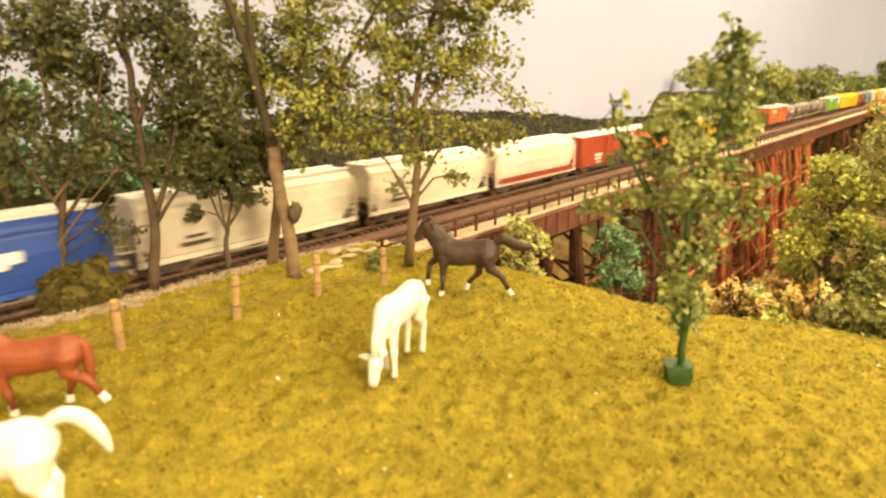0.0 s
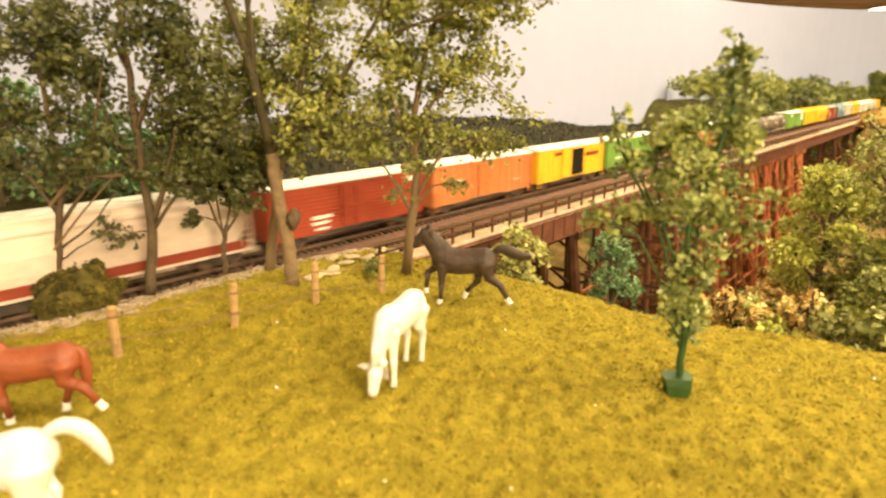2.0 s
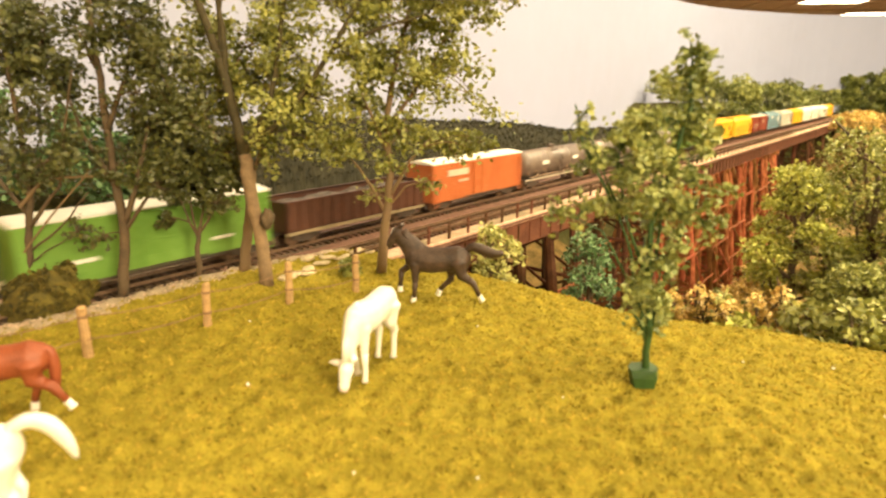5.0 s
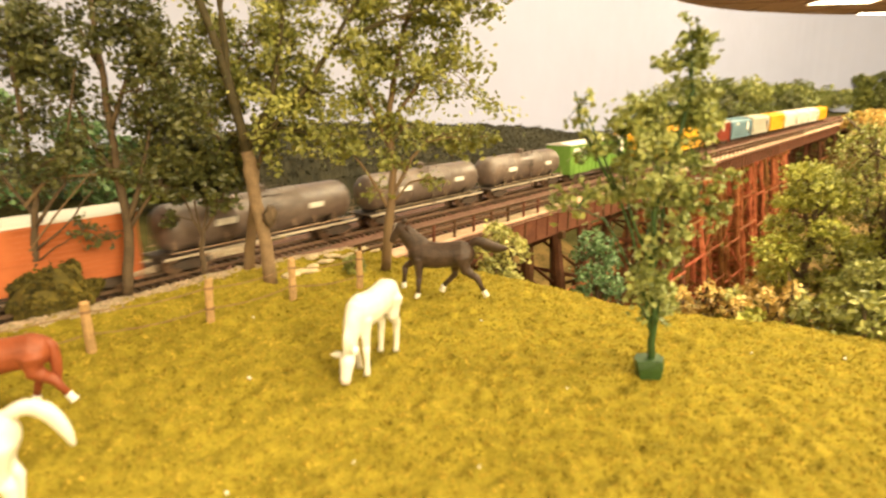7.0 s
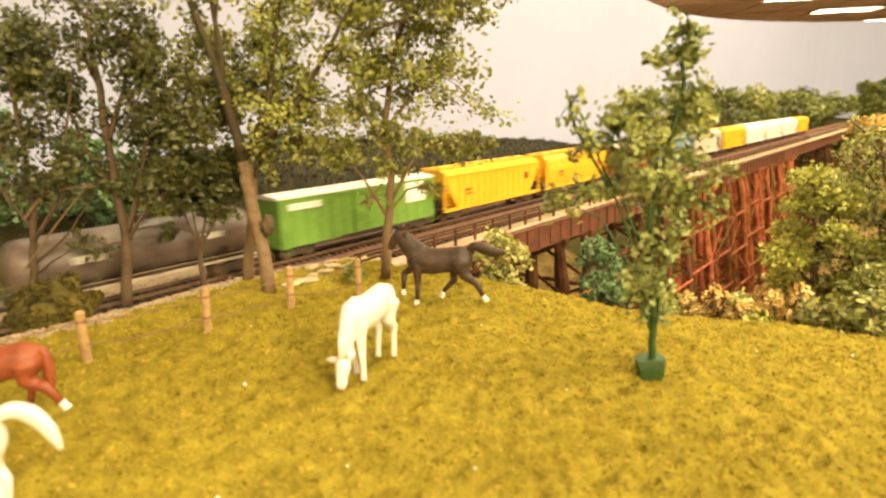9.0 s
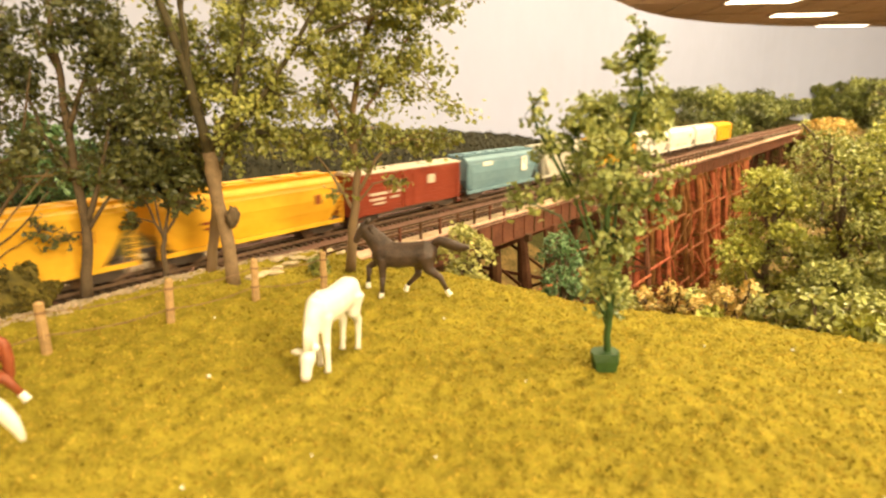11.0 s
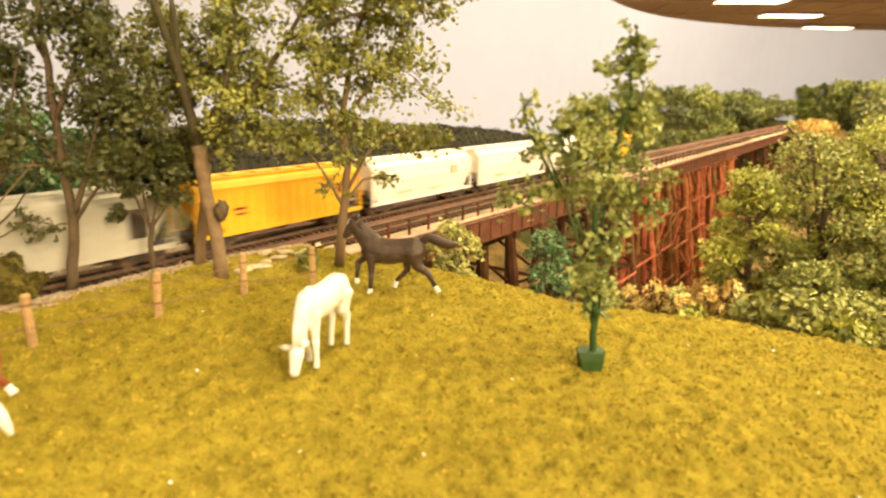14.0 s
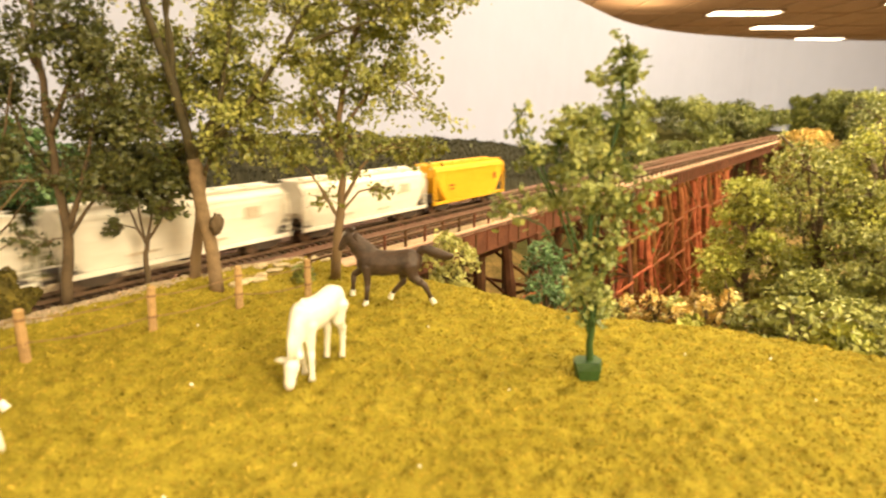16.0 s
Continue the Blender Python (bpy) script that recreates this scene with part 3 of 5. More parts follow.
def tank_car(car, L, colour, grime):
    h, r, zc = L / 2, 0.0165, 0.0305
    bm = bmesh.new()
    prof = [(-h + 0.004, 0.0), (-h + 0.0045, 0.5), (-h + 0.007, 0.82), (-h + 0.011, 0.98), (-h + 0.014, 1), (-0.03, 1), (-0.0296, 1.02), (-0.028, 1.02), (-0.0276, 1), (0.0276, 1), (0.028, 1.02), (0.0296, 1.02), (0.03, 1), (h - 0.014, 1), (h - 0.011, 0.98), (h - 0.007, 0.82), (h - 0.0045, 0.5), (h - 0.004, 0.0)]
    loft(bm, [[(x, math.cos(a) * max(r * k, 1e-5), zc + math.sin(a) * max(r * k, 1e-5)) for a in (2 * math.pi * j / 28 for j in range(28))] for x, k in prof])
    part("tank", bm, colour, car, smooth=True)
    bm = bmesh.new()
    tube(bm, [(0, 0, zc + r - 0.002), (0, 0, zc + r + 0.0035)], 0.0045, 14)
    tube(bm, [(0, 0, zc + r + 0.0035), (0, 0, zc + r + 0.0045)], 0.0035, 14)
    part("manway", bm, colour, car)
    bm = boxes((-0.012, 0.012, -0.0105, -0.007, zc + r - 0.0035, zc + r - 0.003), (-0.012, 0.012, 0.007, 0.0105, zc + r - 0.0035, zc + r - 0.003))
    for y in (-0.0105, 0.0105):
        for x in (-0.012, 0.0, 0.012):
            beam(bm, (x, y, zc + r - 0.0035), (x, y, zc + r + 0.004), 0.0005)
        beam(bm, (-0.012, y, zc + r + 0.004), (0.012, y, zc + r + 0.004), 0.0005)
    part("platform", bm, M["steel"], car)
    for s in (-1, 1):
        bm = bmesh.new()
        beam(bm, (-h + 0.006, s * 0.0172, 0.0165), (h - 0.006, s * 0.0172, 0.0165), 0.0006)
        for i in range(9):
            x = -h + 0.008 + (L - 0.016) * i / 8
            beam(bm, (x, s * 0.0172, 0.0165), (x, s * 0.0155, 0.024), 0.0005)
        part("handrail", bm, M["deck"], car, "pale side handrail")
        part("side_sill", boxes((-h + 0.001, h - 0.001, s * 0.0150 - 0.0008, s * 0.0150 + 0.0008, 0.0118, 0.0132)), grime, car, "pale dusty side sill")
        part("data_panel", boxes((-0.046, -0.030, s * (r + 0.0002) - 0.0003, s * (r + 0.0002) + 0.0003, zc - 0.001, zc + 0.0035)), M["roofwhite"], car, "pale lettering panel")
        part("data_panel", boxes((0.034, 0.048, s * (r + 0.0002) - 0.0003, s * (r + 0.0002) + 0.0003, zc - 0.0005, zc + 0.0035)), M["roofwhite"], car, "pale lettering panel")
        ladder(car, 0.0, s * 0.0176, 0.0135, zc + 0.008, M["steel"])
    for e in (-1, 1):
        bm = bmesh.new()
        loft(bm, [[(e * (h - 0.030) + d, y, z) for y, z in ((-0.014, 0.0135), (0.014, 0.0135), (0.015, zc - 0.008), (-0.015, zc - 0.008))] for d in (-0.0015, 0.0015)])
        bmesh.ops.recalc_face_normals(bm, faces=bm.faces[:])
        part("saddle", bm, M["steel"], car)
        part("end_platform", boxes((min(e * h, e * (h - 0.014)), max(e * h, e * (h - 0.014)), -0.0155, 0.0155, 0.0118, 0.0132)), M["steel"], car)
    running_gear(car, h)


def gondola(car, L, colour):
    h, W, z0, top = L / 2, 0.0175, 0.0125, 0.037
    bm = boxes((-h, h, -W, -W + 0.0012, z0, top), (-h, h, W - 0.0012, W, z0, top), (-h, -h + 0.0012, -W, W, z0, top), (h - 0.0012, h, -W, W, z0, top), (-h, h, -W, W, z0, z0 + 0.0012))
    part("body", bm, colour, car)
    for s in (-1, 1):
        for i in range(15):
            x = -h + 0.002 + (L - 0.004) * i / 14
            piece(car, "rib", "gondola_rib", (x, s * (W + 0.0005), (z0 + top) / 2), (0.0016, 0.0012, top - z0 - 0.001), colour)
        part("top_chord", boxes((-h, h, s * W - 0.0012, s * W + 0.0012, top - 0.0012, top + 0.0004)), colour, car, "worn top chord")
        part("side_sill", boxes((-h, h, s * W - 0.001, s * W + 0.001, z0 - 0.002, z0 + 0.0004)), M["deck"], car, "dusty pale side sill")
    bm = bmesh.new()
    rnd = random.Random(4)
    k = 26
    vs = [[bm.verts.new((-h + 0.002 + (L - 0.004) * i / k, -W + 0.0012 + (2 * W - 0.0024) * j / 6, top - 0.006 + rnd.uniform(0, 0.004))) for j in range(7)] for i in range(k + 1)]
    for i in range(k):
        for j in range(6):
            bm.faces.new((vs[i][j], vs[i + 1][j], vs[i + 1][j + 1], vs[i][j + 1]))
    part("load", bm, M["steel"], car, "dark scrap load")
    running_gear(car, h)


def bars(mat, rows):
    """Lettering too small to read: plain bars on both sides. Rows: x0, x1, z0, z1 as fractions of half length and height."""
    def put(car, y, h, z0, tall):
        for x0, x1, a, b in rows:
            for s in (-1, 1):
                part("lettering", boxes((min(s * x0 * h, s * x1 * h), max(s * x0 * h, s * x1 * h), s * y - 0.00025, s * y + 0.00025, z0 + a * (tall - z0), z0 + b * (tall - z0))), mat, car, "painted marking")
    return put


PAINT = {
    "blue": paint("blue_car_paint", (0.03, 0.07, 0.30)),
    "cream": paint("cream_car_paint", (0.62, 0.53, 0.42), (0.70, 0.62, 0.50)),
    "pink": paint("faded_pink_car_paint", (0.66, 0.50, 0.40), (0.80, 0.66, 0.55)),
    "red": paint("red_car_paint", (0.30, 0.043, 0.018), (0.37, 0.066, 0.03)),
    "orange": paint("orange_car_paint", (0.50, 0.15, 0.04), (0.56, 0.20, 0.07)),
    "yellow": paint("yellow_car_paint", (0.78, 0.40, 0.016), (0.83, 0.46, 0.03)),
    "green": paint("green_car_paint", (0.13, 0.27, 0.035), (0.18, 0.33, 0.06)),
    "brown": paint("dark_brown_car_paint", (0.055, 0.022, 0.015), (0.09, 0.035, 0.02)),
    "rust": paint("rust_orange_car_paint", (0.42, 0.11, 0.03), (0.50, 0.15, 0.05)),
    "black": material("black_tank_paint", (0.115, 0.082, 0.066), 0.42, vary=0.3, size=0.03, second=(0.19, 0.14, 0.11)),
    "oxide": paint("red_oxide_car_paint", (0.20, 0.030, 0.012), (0.26, 0.046, 0.021)),
    "teal": paint("teal_blue_car_paint", (0.125, 0.225, 0.275), (0.18, 0.29, 0.335)),
    "grey": paint("light_grey_car_paint", (0.48, 0.45, 0.36), (0.56, 0.52, 0.43)),
    "white": paint("white_car_paint", (0.80, 0.74, 0.64), (0.85, 0.79, 0.70)),
}
DARK, PALE, RED = M["steel"], M["roofwhite"], PAINT["oxide"]
DUST = material("pale_dust_paint", (0.5, 0.42, 0.32), 0.7, vary=0.2, size=0.01)

# coupling places along the track at the start, from the leading car to the last
JOINTS = [-0.987, -0.797, -0.609, -0.432, -0.252, -0.076, 0.106, 0.283, 0.460, 0.635, 0.810, 0.995, 1.176, 1.351, 1.541, 1.734, 1.915, 2.091, 2.268, 2.446, 2.628, 2.812, 2.999, 3.183, 3.346]
CARS = [
    ("covered_hopper", "blue", "glossy dark blue covered hopper car with a white swoosh"),
    ("covered_hopper", "cream", "cream covered hopper car with a dusty underframe"),
    ("covered_hopper", "cream", "cream covered hopper car with small dark lettering"),
    ("covered_hopper", "pink", "faded pinkish white covered hopper car with rusty lower side"),
    ("boxcar", "red", "bright red boxcar with a white roof"),
    ("boxcar", "orange", "faded orange boxcar with a white roof"),
    ("boxcar", "yellow", "yellow boxcar with an open dark doorway"),
    ("boxcar", "green", "bright green boxcar with a pale roof"),
    ("gondola", "brown", "dark brown gondola car with a low load"),
    ("boxcar", "rust", "rust orange boxcar with a cream roof"),
    ("tank_car", "black", "long black tank car with a pale sill"),
    ("tank_car", "black", "black tank car with pale lettering panels"),
    ("tank_car", "black", "black tank car coupled before a green boxcar"),
    ("boxcar", "green", "green boxcar with a white emblem and pale roof"),
    ("covered_hopper", "yellow", "golden yellow covered hopper car behind a green boxcar"),
    ("covered_hopper", "yellow", "golden yellow covered hopper car with faint red markings"),
    ("boxcar", "oxide", "dark red ribbed boxcar with a white emblem"),
    ("covered_hopper", "teal", "teal blue covered hopper car with a white emblem"),
    ("covered_hopper", "grey", "light grey covered hopper car with dark lettering"),
    ("covered_hopper", "yellow", "yellow covered hopper car with a sloped end frame"),
    ("covered_hopper", "white", "smooth white covered hopper car with grey markings"),
    ("covered_hopper", "white", "smooth white covered hopper car with a round mark"),
    ("covered_hopper", "white", "smooth white covered hopper car ahead of the last car"),
    ("covered_hopper", "yellow", "short yellow covered hopper car at the train's end"),
]
TRAIN = []


def build_train():
    for i, (kind, col, label) in enumerate(CARS):
        a, b = JOINTS[i], JOINTS[i + 1]
        L = b - a - 0.014
        car = empty(kind, place((a + b) / 2, TRAIN_N), label=label, category=kind.replace("_", " "), group="cars of the train")
        p = PAINT[col]
        if kind == "covered_hopper":
            mark = {"blue": bars(PALE, [(0.2, -0.48, 0.42, 0.58), (0.15, -0.40, 0.35, 0.42), (0.2, -0.34, 0.58, 0.65)]), "cream": bars(DARK, [(0.45, 0.7, 0.15, 0.22), (0.5, 0.66, 0.28, 0.33)]), "teal": bars(PALE, [(0.38, 0.62, 0.68, 0.8), (-0.62, -0.45, 0.35, 0.8)]), "grey": bars(DARK, [(-0.75, -0.6, 0.2, 0.7)]), "yellow": bars(RED, [(-0.70, -0.63, 0.42, 0.62), (0.62, 0.5, 0.40, 0.45), (0.6, 0.5, 0.3, 0.34)]), "pink": bars(PAINT["oxide"], [(-0.95, 0.95, -0.02, 0.14)]), "white": bars(DUST, [(-0.66, -0.5, 0.45, 0.68), (0.3, 0.55, 0.15, 0.2), (-0.3, -0.1, 0.12, 0.17)])}[col]
            hopper(car, L, p, p if col in ("yellow", "teal", "white", "grey") else M["roofwhite"], ribs=col in ("grey", "yellow") and i != 15, mark=mark, belly=PAINT["oxide"] if col == "pink" else None)
        elif kind == "boxcar":
            mark = {"red": bars(PALE, [(0.54, 0.30, 0.30, 0.36), (0.54, 0.34, 0.19, 0.24), (0.5, 0.34, 0.08, 0.12), (-0.74, -0.84, 0.76, 0.87)]), "orange": bars(DUST, [(0.5, 0.62, 0.5, 0.58), (-0.7, -0.58, 0.3, 0.34)]), "yellow": bars(RED, [(-0.8, -0.4, 0.6, 0.72), (0.35, 0.55, 0.75, 0.85)]), "green": bars(PALE, [(0.55, 0.9, 0.72, 0.85), (-0.85, -0.55, 0.45, 0.9)] if i == 13 else [(0.5, 0.7, 0.3, 0.36), (-0.6, -0.4, 0.25, 0.3)]), "rust": bars(DUST, [(0.3, 0.72, 0.62, 0.78), (0.3, 0.5, 0.45, 0.5)]), "oxide": bars(DUST, [(0.75, 0.45, 0.44, 0.50), (0.40, 0.22, 0.44, 0.50), (0.75, 0.5, 0.32, 0.37), (0.40, 0.25, 0.32, 0.37), (0.7, 0.5, 0.22, 0.26), (-0.30, -0.44, 0.52, 0.74)])}[col]
            boxcar(car, L, p, M["roofwhite"] if col not in ("oxide",) else DUST, door="open" if col == "yellow" else "plug", ribs="horizontal" if col in ("oxide", "rust", "red") else "vertical", mark=mark)
        elif kind == "tank_car":
            tank_car(car, L, p, DUST)
        else:
            gondola(car, L, p)
        TRAIN.append((car, (a + b) / 2))


build_train()


# ---- horses ----
def coat(name, colour, second=None):
    return material(name, colour, 0.5, vary=0.12, size=0.006, second=second, bump=0.1, bump_size=0.0008, spec=0.4)


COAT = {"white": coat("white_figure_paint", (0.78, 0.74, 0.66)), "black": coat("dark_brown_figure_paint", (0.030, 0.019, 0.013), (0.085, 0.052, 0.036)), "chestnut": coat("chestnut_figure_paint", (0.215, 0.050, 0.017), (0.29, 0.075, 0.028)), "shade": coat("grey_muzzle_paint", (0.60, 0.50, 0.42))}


def oval_tube(bm, stations, seg=14):
    """Stations: centre, height radius, width radius; the rings stand across the way."""
    c = [Vector(s[0]) for s in stations]
    rings = []
    for i, (p, rz, ry) in enumerate(stations):
        d = (c[min(i + 1, len(c) - 1)] - c[max(i - 1, 0)]).normalized()
        side = Vector((0, 1, 0))
        side = (side - d * side.dot(d)).normalized()
        up = d.cross(side)
        rings.append([Vector(p) + side * (math.cos(a) * ry) + up * (math.sin(a) * rz) for a in (2 * math.pi * j / seg for j in range(seg))])
    loft(bm, rings)


def fuse(ob, voxel, rounds=4):
    """Melts the lofted pieces of one body into one skin."""
    r = ob.modifiers.new("melt", "REMESH")
    r.mode, r.voxel_size = "VOXEL", voxel
    r.use_smooth_shade = True
    s = ob.modifiers.new("soften", "SMOOTH")
    s.factor, s.iterations = 0.5, rounds
    return ob


LEGS = {
    "stand": [[(0.34, 0.70, 0.10), (0.35, 0.38, 0.048), (0.34, 0.10, 0.032), (0.355, 0.0, 0.042)]] * 2 + [[(-0.36, 0.74, 0.15), (-0.33, 0.52, 0.085), (-0.44, 0.40, 0.052), (-0.42, 0.10, 0.034), (-0.40, 0.0, 0.042)]] * 2,
    "square": [[(0.34, 0.70, 0.10), (0.35, 0.38, 0.048), (0.34, 0.10, 0.032), (0.355, 0.0, 0.042)]] * 2 + [[(-0.36, 0.74, 0.17), (-0.36, 0.54, 0.125), (-0.44, 0.40, 0.07), (-0.42, 0.10, 0.038), (-0.40, 0.0, 0.045)]] * 2,
    "graze": [[(0.34, 0.70, 0.10), (0.36, 0.38, 0.048), (0.35, 0.10, 0.032), (0.365, 0.0, 0.042)], [(0.34, 0.70, 0.10), (0.30, 0.38, 0.048), (0.22, 0.10, 0.032), (0.22, 0.0, 0.042)], [(-0.36, 0.74, 0.15), (-0.33, 0.52, 0.085), (-0.44, 0.40, 0.052), (-0.42, 0.10, 0.034), (-0.40, 0.0, 0.042)], [(-0.36, 0.74, 0.15), (-0.30, 0.52, 0.085), (-0.38, 0.40, 0.052), (-0.34, 0.10, 0.034), (-0.32, 0.0, 0.042)]],
    "trot": [[(0.34, 0.70, 0.10), (0.34, 0.38, 0.050), (0.36, 0.10, 0.034), (0.38, 0.0, 0.046)], [(0.36, 0.70, 0.10), (0.60, 0.50, 0.050), (0.63, 0.22, 0.034), (0.63, 0.11, 0.044)], [(-0.36, 0.74, 0.15), (-0.42, 0.52, 0.085), (-0.60, 0.38, 0.052), (-0.70, 0.16, 0.034), (-0.76, 0.07, 0.044)], [(-0.34, 0.74, 0.15), (-0.22, 0.52, 0.085), (-0.22, 0.38, 0.052), (-0.04, 0.17, 0.034), (0.0, 0.07, 0.044)]],
    "walk": [[(0.34, 0.70, 0.10), (0.30, 0.38, 0.048), (0.26, 0.10, 0.034), (0.27, 0.0, 0.044)], [(0.34, 0.70, 0.10), (0.40, 0.38, 0.048), (0.36, 0.10, 0.034), (0.37, 0.0, 0.044)], [(-0.36, 0.74, 0.15), (-0.36, 0.52, 0.09), (-0.54, 0.38, 0.055), (-0.66, 0.16, 0.036), (-0.72, 0.06, 0.046)], [(-0.36, 0.74, 0.15), (-0.28, 0.52, 0.085), (-0.34, 0.40, 0.052), (-0.26, 0.10, 0.034), (-0.25, 0.0, 0.042)]],
}


def horse(x, y, z, heading, size, colour, gait, neck, label, socks=True, tail="down", slim=0.85, sink=0.0):
    base = empty("toy_horse", pose(x, y, z, 0, 0, heading) @ Matrix.Scale(1, 4), label=label, category="toy horse", group="horses in the pasture")
    S = size
    main, sock = COAT[colour], COAT["white"]
    bm = bmesh.new()
    oval_tube(bm, [((-0.55, 0, 0.80), 0.06, 0.05), ((-0.50, 0, 0.80), 0.16, 0.125), ((-0.36, 0, 0.795), 0.215, 0.178), ((-0.15, 0, 0.775), 0.205, 0.170), ((0.08, 0, 0.755), 0.215, 0.182), ((0.28, 0, 0.775), 0.23, 0.170), ((0.41, 0, 0.80), 0.20, 0.145), ((0.51, 0, 0.81), 0.11, 0.085)])
    if neck == "down":
        spine = [(0.34, 0.84, 0.20, 0.13), (0.47, 0.69, 0.155, 0.10), (0.55, 0.51, 0.115, 0.078), (0.60, 0.36, 0.085, 0.062)]
        skull = [(0.59, 0.36, 0.07, 0.066), (0.63, 0.28, 0.11, 0.092), (0.67, 0.17, 0.085, 0.068), (0.695, 0.075, 0.07, 0.062), (0.70, 0.02, 0.045, 0.045)]
        ears = [((0.57, 0.05, 0.36), (0.55, 0.12, 0.43)), ((0.59, -0.06, 0.33), (0.60, -0.26, 0.31))]
        crest = [(0.34, 1.00), (0.52, 0.86), (0.66, 0.60), (0.68, 0.38)]
    else:
        spine = [(0.34, 0.88, 0.20, 0.12), (0.46, 1.00, 0.165, 0.095), (0.55, 1.10, 0.13, 0.08), (0.60, 1.19, 0.10, 0.066)]
        skull = [(0.56, 1.24, 0.065, 0.055), (0.63, 1.21, 0.10, 0.072), (0.71, 1.10, 0.078, 0.056), (0.78, 0.99, 0.058, 0.048), (0.80, 0.95, 0.034, 0.034)]
        ears = [((0.56, 0.04, 1.28), (0.57, 0.05, 1.37)), ((0.56, -0.04, 1.28), (0.57, -0.05, 1.37))]
        crest = [(0.22, 0.985), (0.345, 1.09), (0.46, 1.175), (0.53, 1.25)]
    spine, skull = [(a, b - sink, r, w) for a, b, r, w in spine], [(a, b - sink, r, w) for a, b, r, w in skull]
    crest = [(a, b - sink) for a, b in crest]
    bmesh.ops.translate(bm, vec=(0, 0, -sink), verts=bm.verts[:])
    oval_tube(bm, [((a, 0, b), r, w) for a, b, r, w in spine])
    oval_tube(bm, [((a, 0, b), r, w) for a, b, r, w in skull])
    for a, b in ears:
        a, b = Vector(a) - Vector((0, 0, sink)), Vector(b) - Vector((0, 0, sink))
        tube(bm, [a, a.lerp(b, 0.5), b], [0.034, 0.048, 0.014], 8)
    limbs = []
    for i, leg in enumerate(LEGS[gait]):
        side = 1 if i % 2 == 0 else -1
        pts = [Vector((p[0], side * (0.085 if j == 0 else 0.095), p[1] - sink * (1, 0.6, 0.3, 0, 0)[j])) for j, p in enumerate(leg)]
        fine, rad = [pts[0] + Vector((0, -side * 0.02, 0.03))], [leg[0][2] * 0.8]
        for j in range(len(pts)):
            if j:
                fine.append(pts[j - 1].lerp(pts[j], 0.5))
                rad.append(leg[j - 1][2] * 0.42 + leg[j][2] * 0.5)
            fine.append(pts[j])
            rad.append(leg[j][2])
        rad = [r * (slim if k > 2 else 1) for k, r in enumerate(rad)]
        cut = 6 if len(leg) == 5 else 5
        tube(bm, fine[:cut], rad[:cut], 14)
        limbs.append((fine, rad, cut - 2))
    bmesh.ops.scale(bm, vec=(S, S, S), verts=bm.verts[:])
    bmesh.ops.recalc_face_normals(bm, faces=bm.faces[:])
    fuse(part("body", bm, main, base, smooth=True), S * 0.018, 7)
    if colour in ("black", "chestnut"):
        a, b = skull[1], skull[3]
        bm = bmesh.new()
        oval_tube(bm, [((a[0] + 0.055, 0, a[1] + 0.05), 0.03, 0.03), ((b[0] + 0.01, 0, b[1] + 0.028), 0.03, 0.022)], 8)
        bmesh.ops.scale(bm, vec=(S, S, S), verts=bm.verts[:])
        part("blaze", bm, sock, base, "white face blaze", True)
    else:
        a, b = skull[3], skull[4]
        bm = bmesh.new()
        oval_tube(bm, [((a[0], 0, a[1] + 0.01), a[2] * 1.02, a[3] * 1.02), ((b[0], 0, b[1] + 0.012), b[2] * 1.15, b[3] * 1.15), ((b[0] + 0.005, 0, b[1] - 0.006), b[2] * 0.6, b[3] * 0.6)], 12)
        bmesh.ops.scale(bm, vec=(S, S, S), verts=bm.verts[:])
        part("muzzle", bm, COAT["shade"], base, "greyish pink muzzle", True)
    for fine, rad, start in limbs:
        bm = bmesh.new()
        n = len(fine) - (2 if socks else 0)
        start = min(start, n - 2)
        tube(bm, fine[start:n], rad[start:n], 12)
        bmesh.ops.scale(bm, vec=(S, S, S), verts=bm.verts[:])
        limb = part("leg", bm, main, base, smooth=True)
        if socks:
            bm = bmesh.new()
            tube(bm, [fine[-3].lerp(fine[-2], 0.1), fine[-2], fine[-1].lerp(fine[-2], 0.35), fine[-1]], [rad[-3] * 1.12, rad[-2] * 1.05, rad[-1] * 0.95, rad[-1] * 1.1], 10)
            bmesh.ops.scale(bm, vec=(S, S, S), verts=bm.verts[:])
            part("sock", bm, sock, limb, "white painted sock and hoof", True)
    bm = bmesh.new()
    rings = []
    for i, (a, b) in enumerate(crest):
        p = Vector((a, 0, b))
        q = Vector((spine[i][0], 0, spine[i][1]))
        out = (p - q).normalized()
        rings.append([p + out * 0.035, p + Vector((0, 0.03, 0)), p - out * 0.06 + Vector((0, 0.075, 0)), p - out * 0.06 - Vector((0, 0.02, 0)), p - Vector((0, 0.02, 0))])
    loft(bm, rings)
    bmesh.ops.scale(bm, vec=(S, S, S), verts=bm.verts[:])
    bmesh.ops.recalc_face_normals(bm, faces=bm.faces[:])
    part("mane", bm, main, base, smooth=True)
    path = {"down": [(-0.48, 0.92), (-0.545, 0.84), (-0.56, 0.66), (-0.55, 0.46), (-0.545, 0.32)], "out": [(-0.48, 0.93), (-0.58, 1.00), (-0.72, 0.96), (-0.90, 0.90), (-1.06, 0.90)], "arch": [(-0.46, 0.93), (-0.60, 0.98), (-0.72, 0.92), (-0.81, 0.77), (-0.86, 0.60)]}[tail]
    path = [(a, b - sink) for a, b in path]
    bm = bmesh.new()
    pts, rads, girth = [], [], [0.045, 0.07, 0.078, 0.062, 0.02] if tail != "out" else [0.05, 0.085, 0.105, 0.095, 0.04]
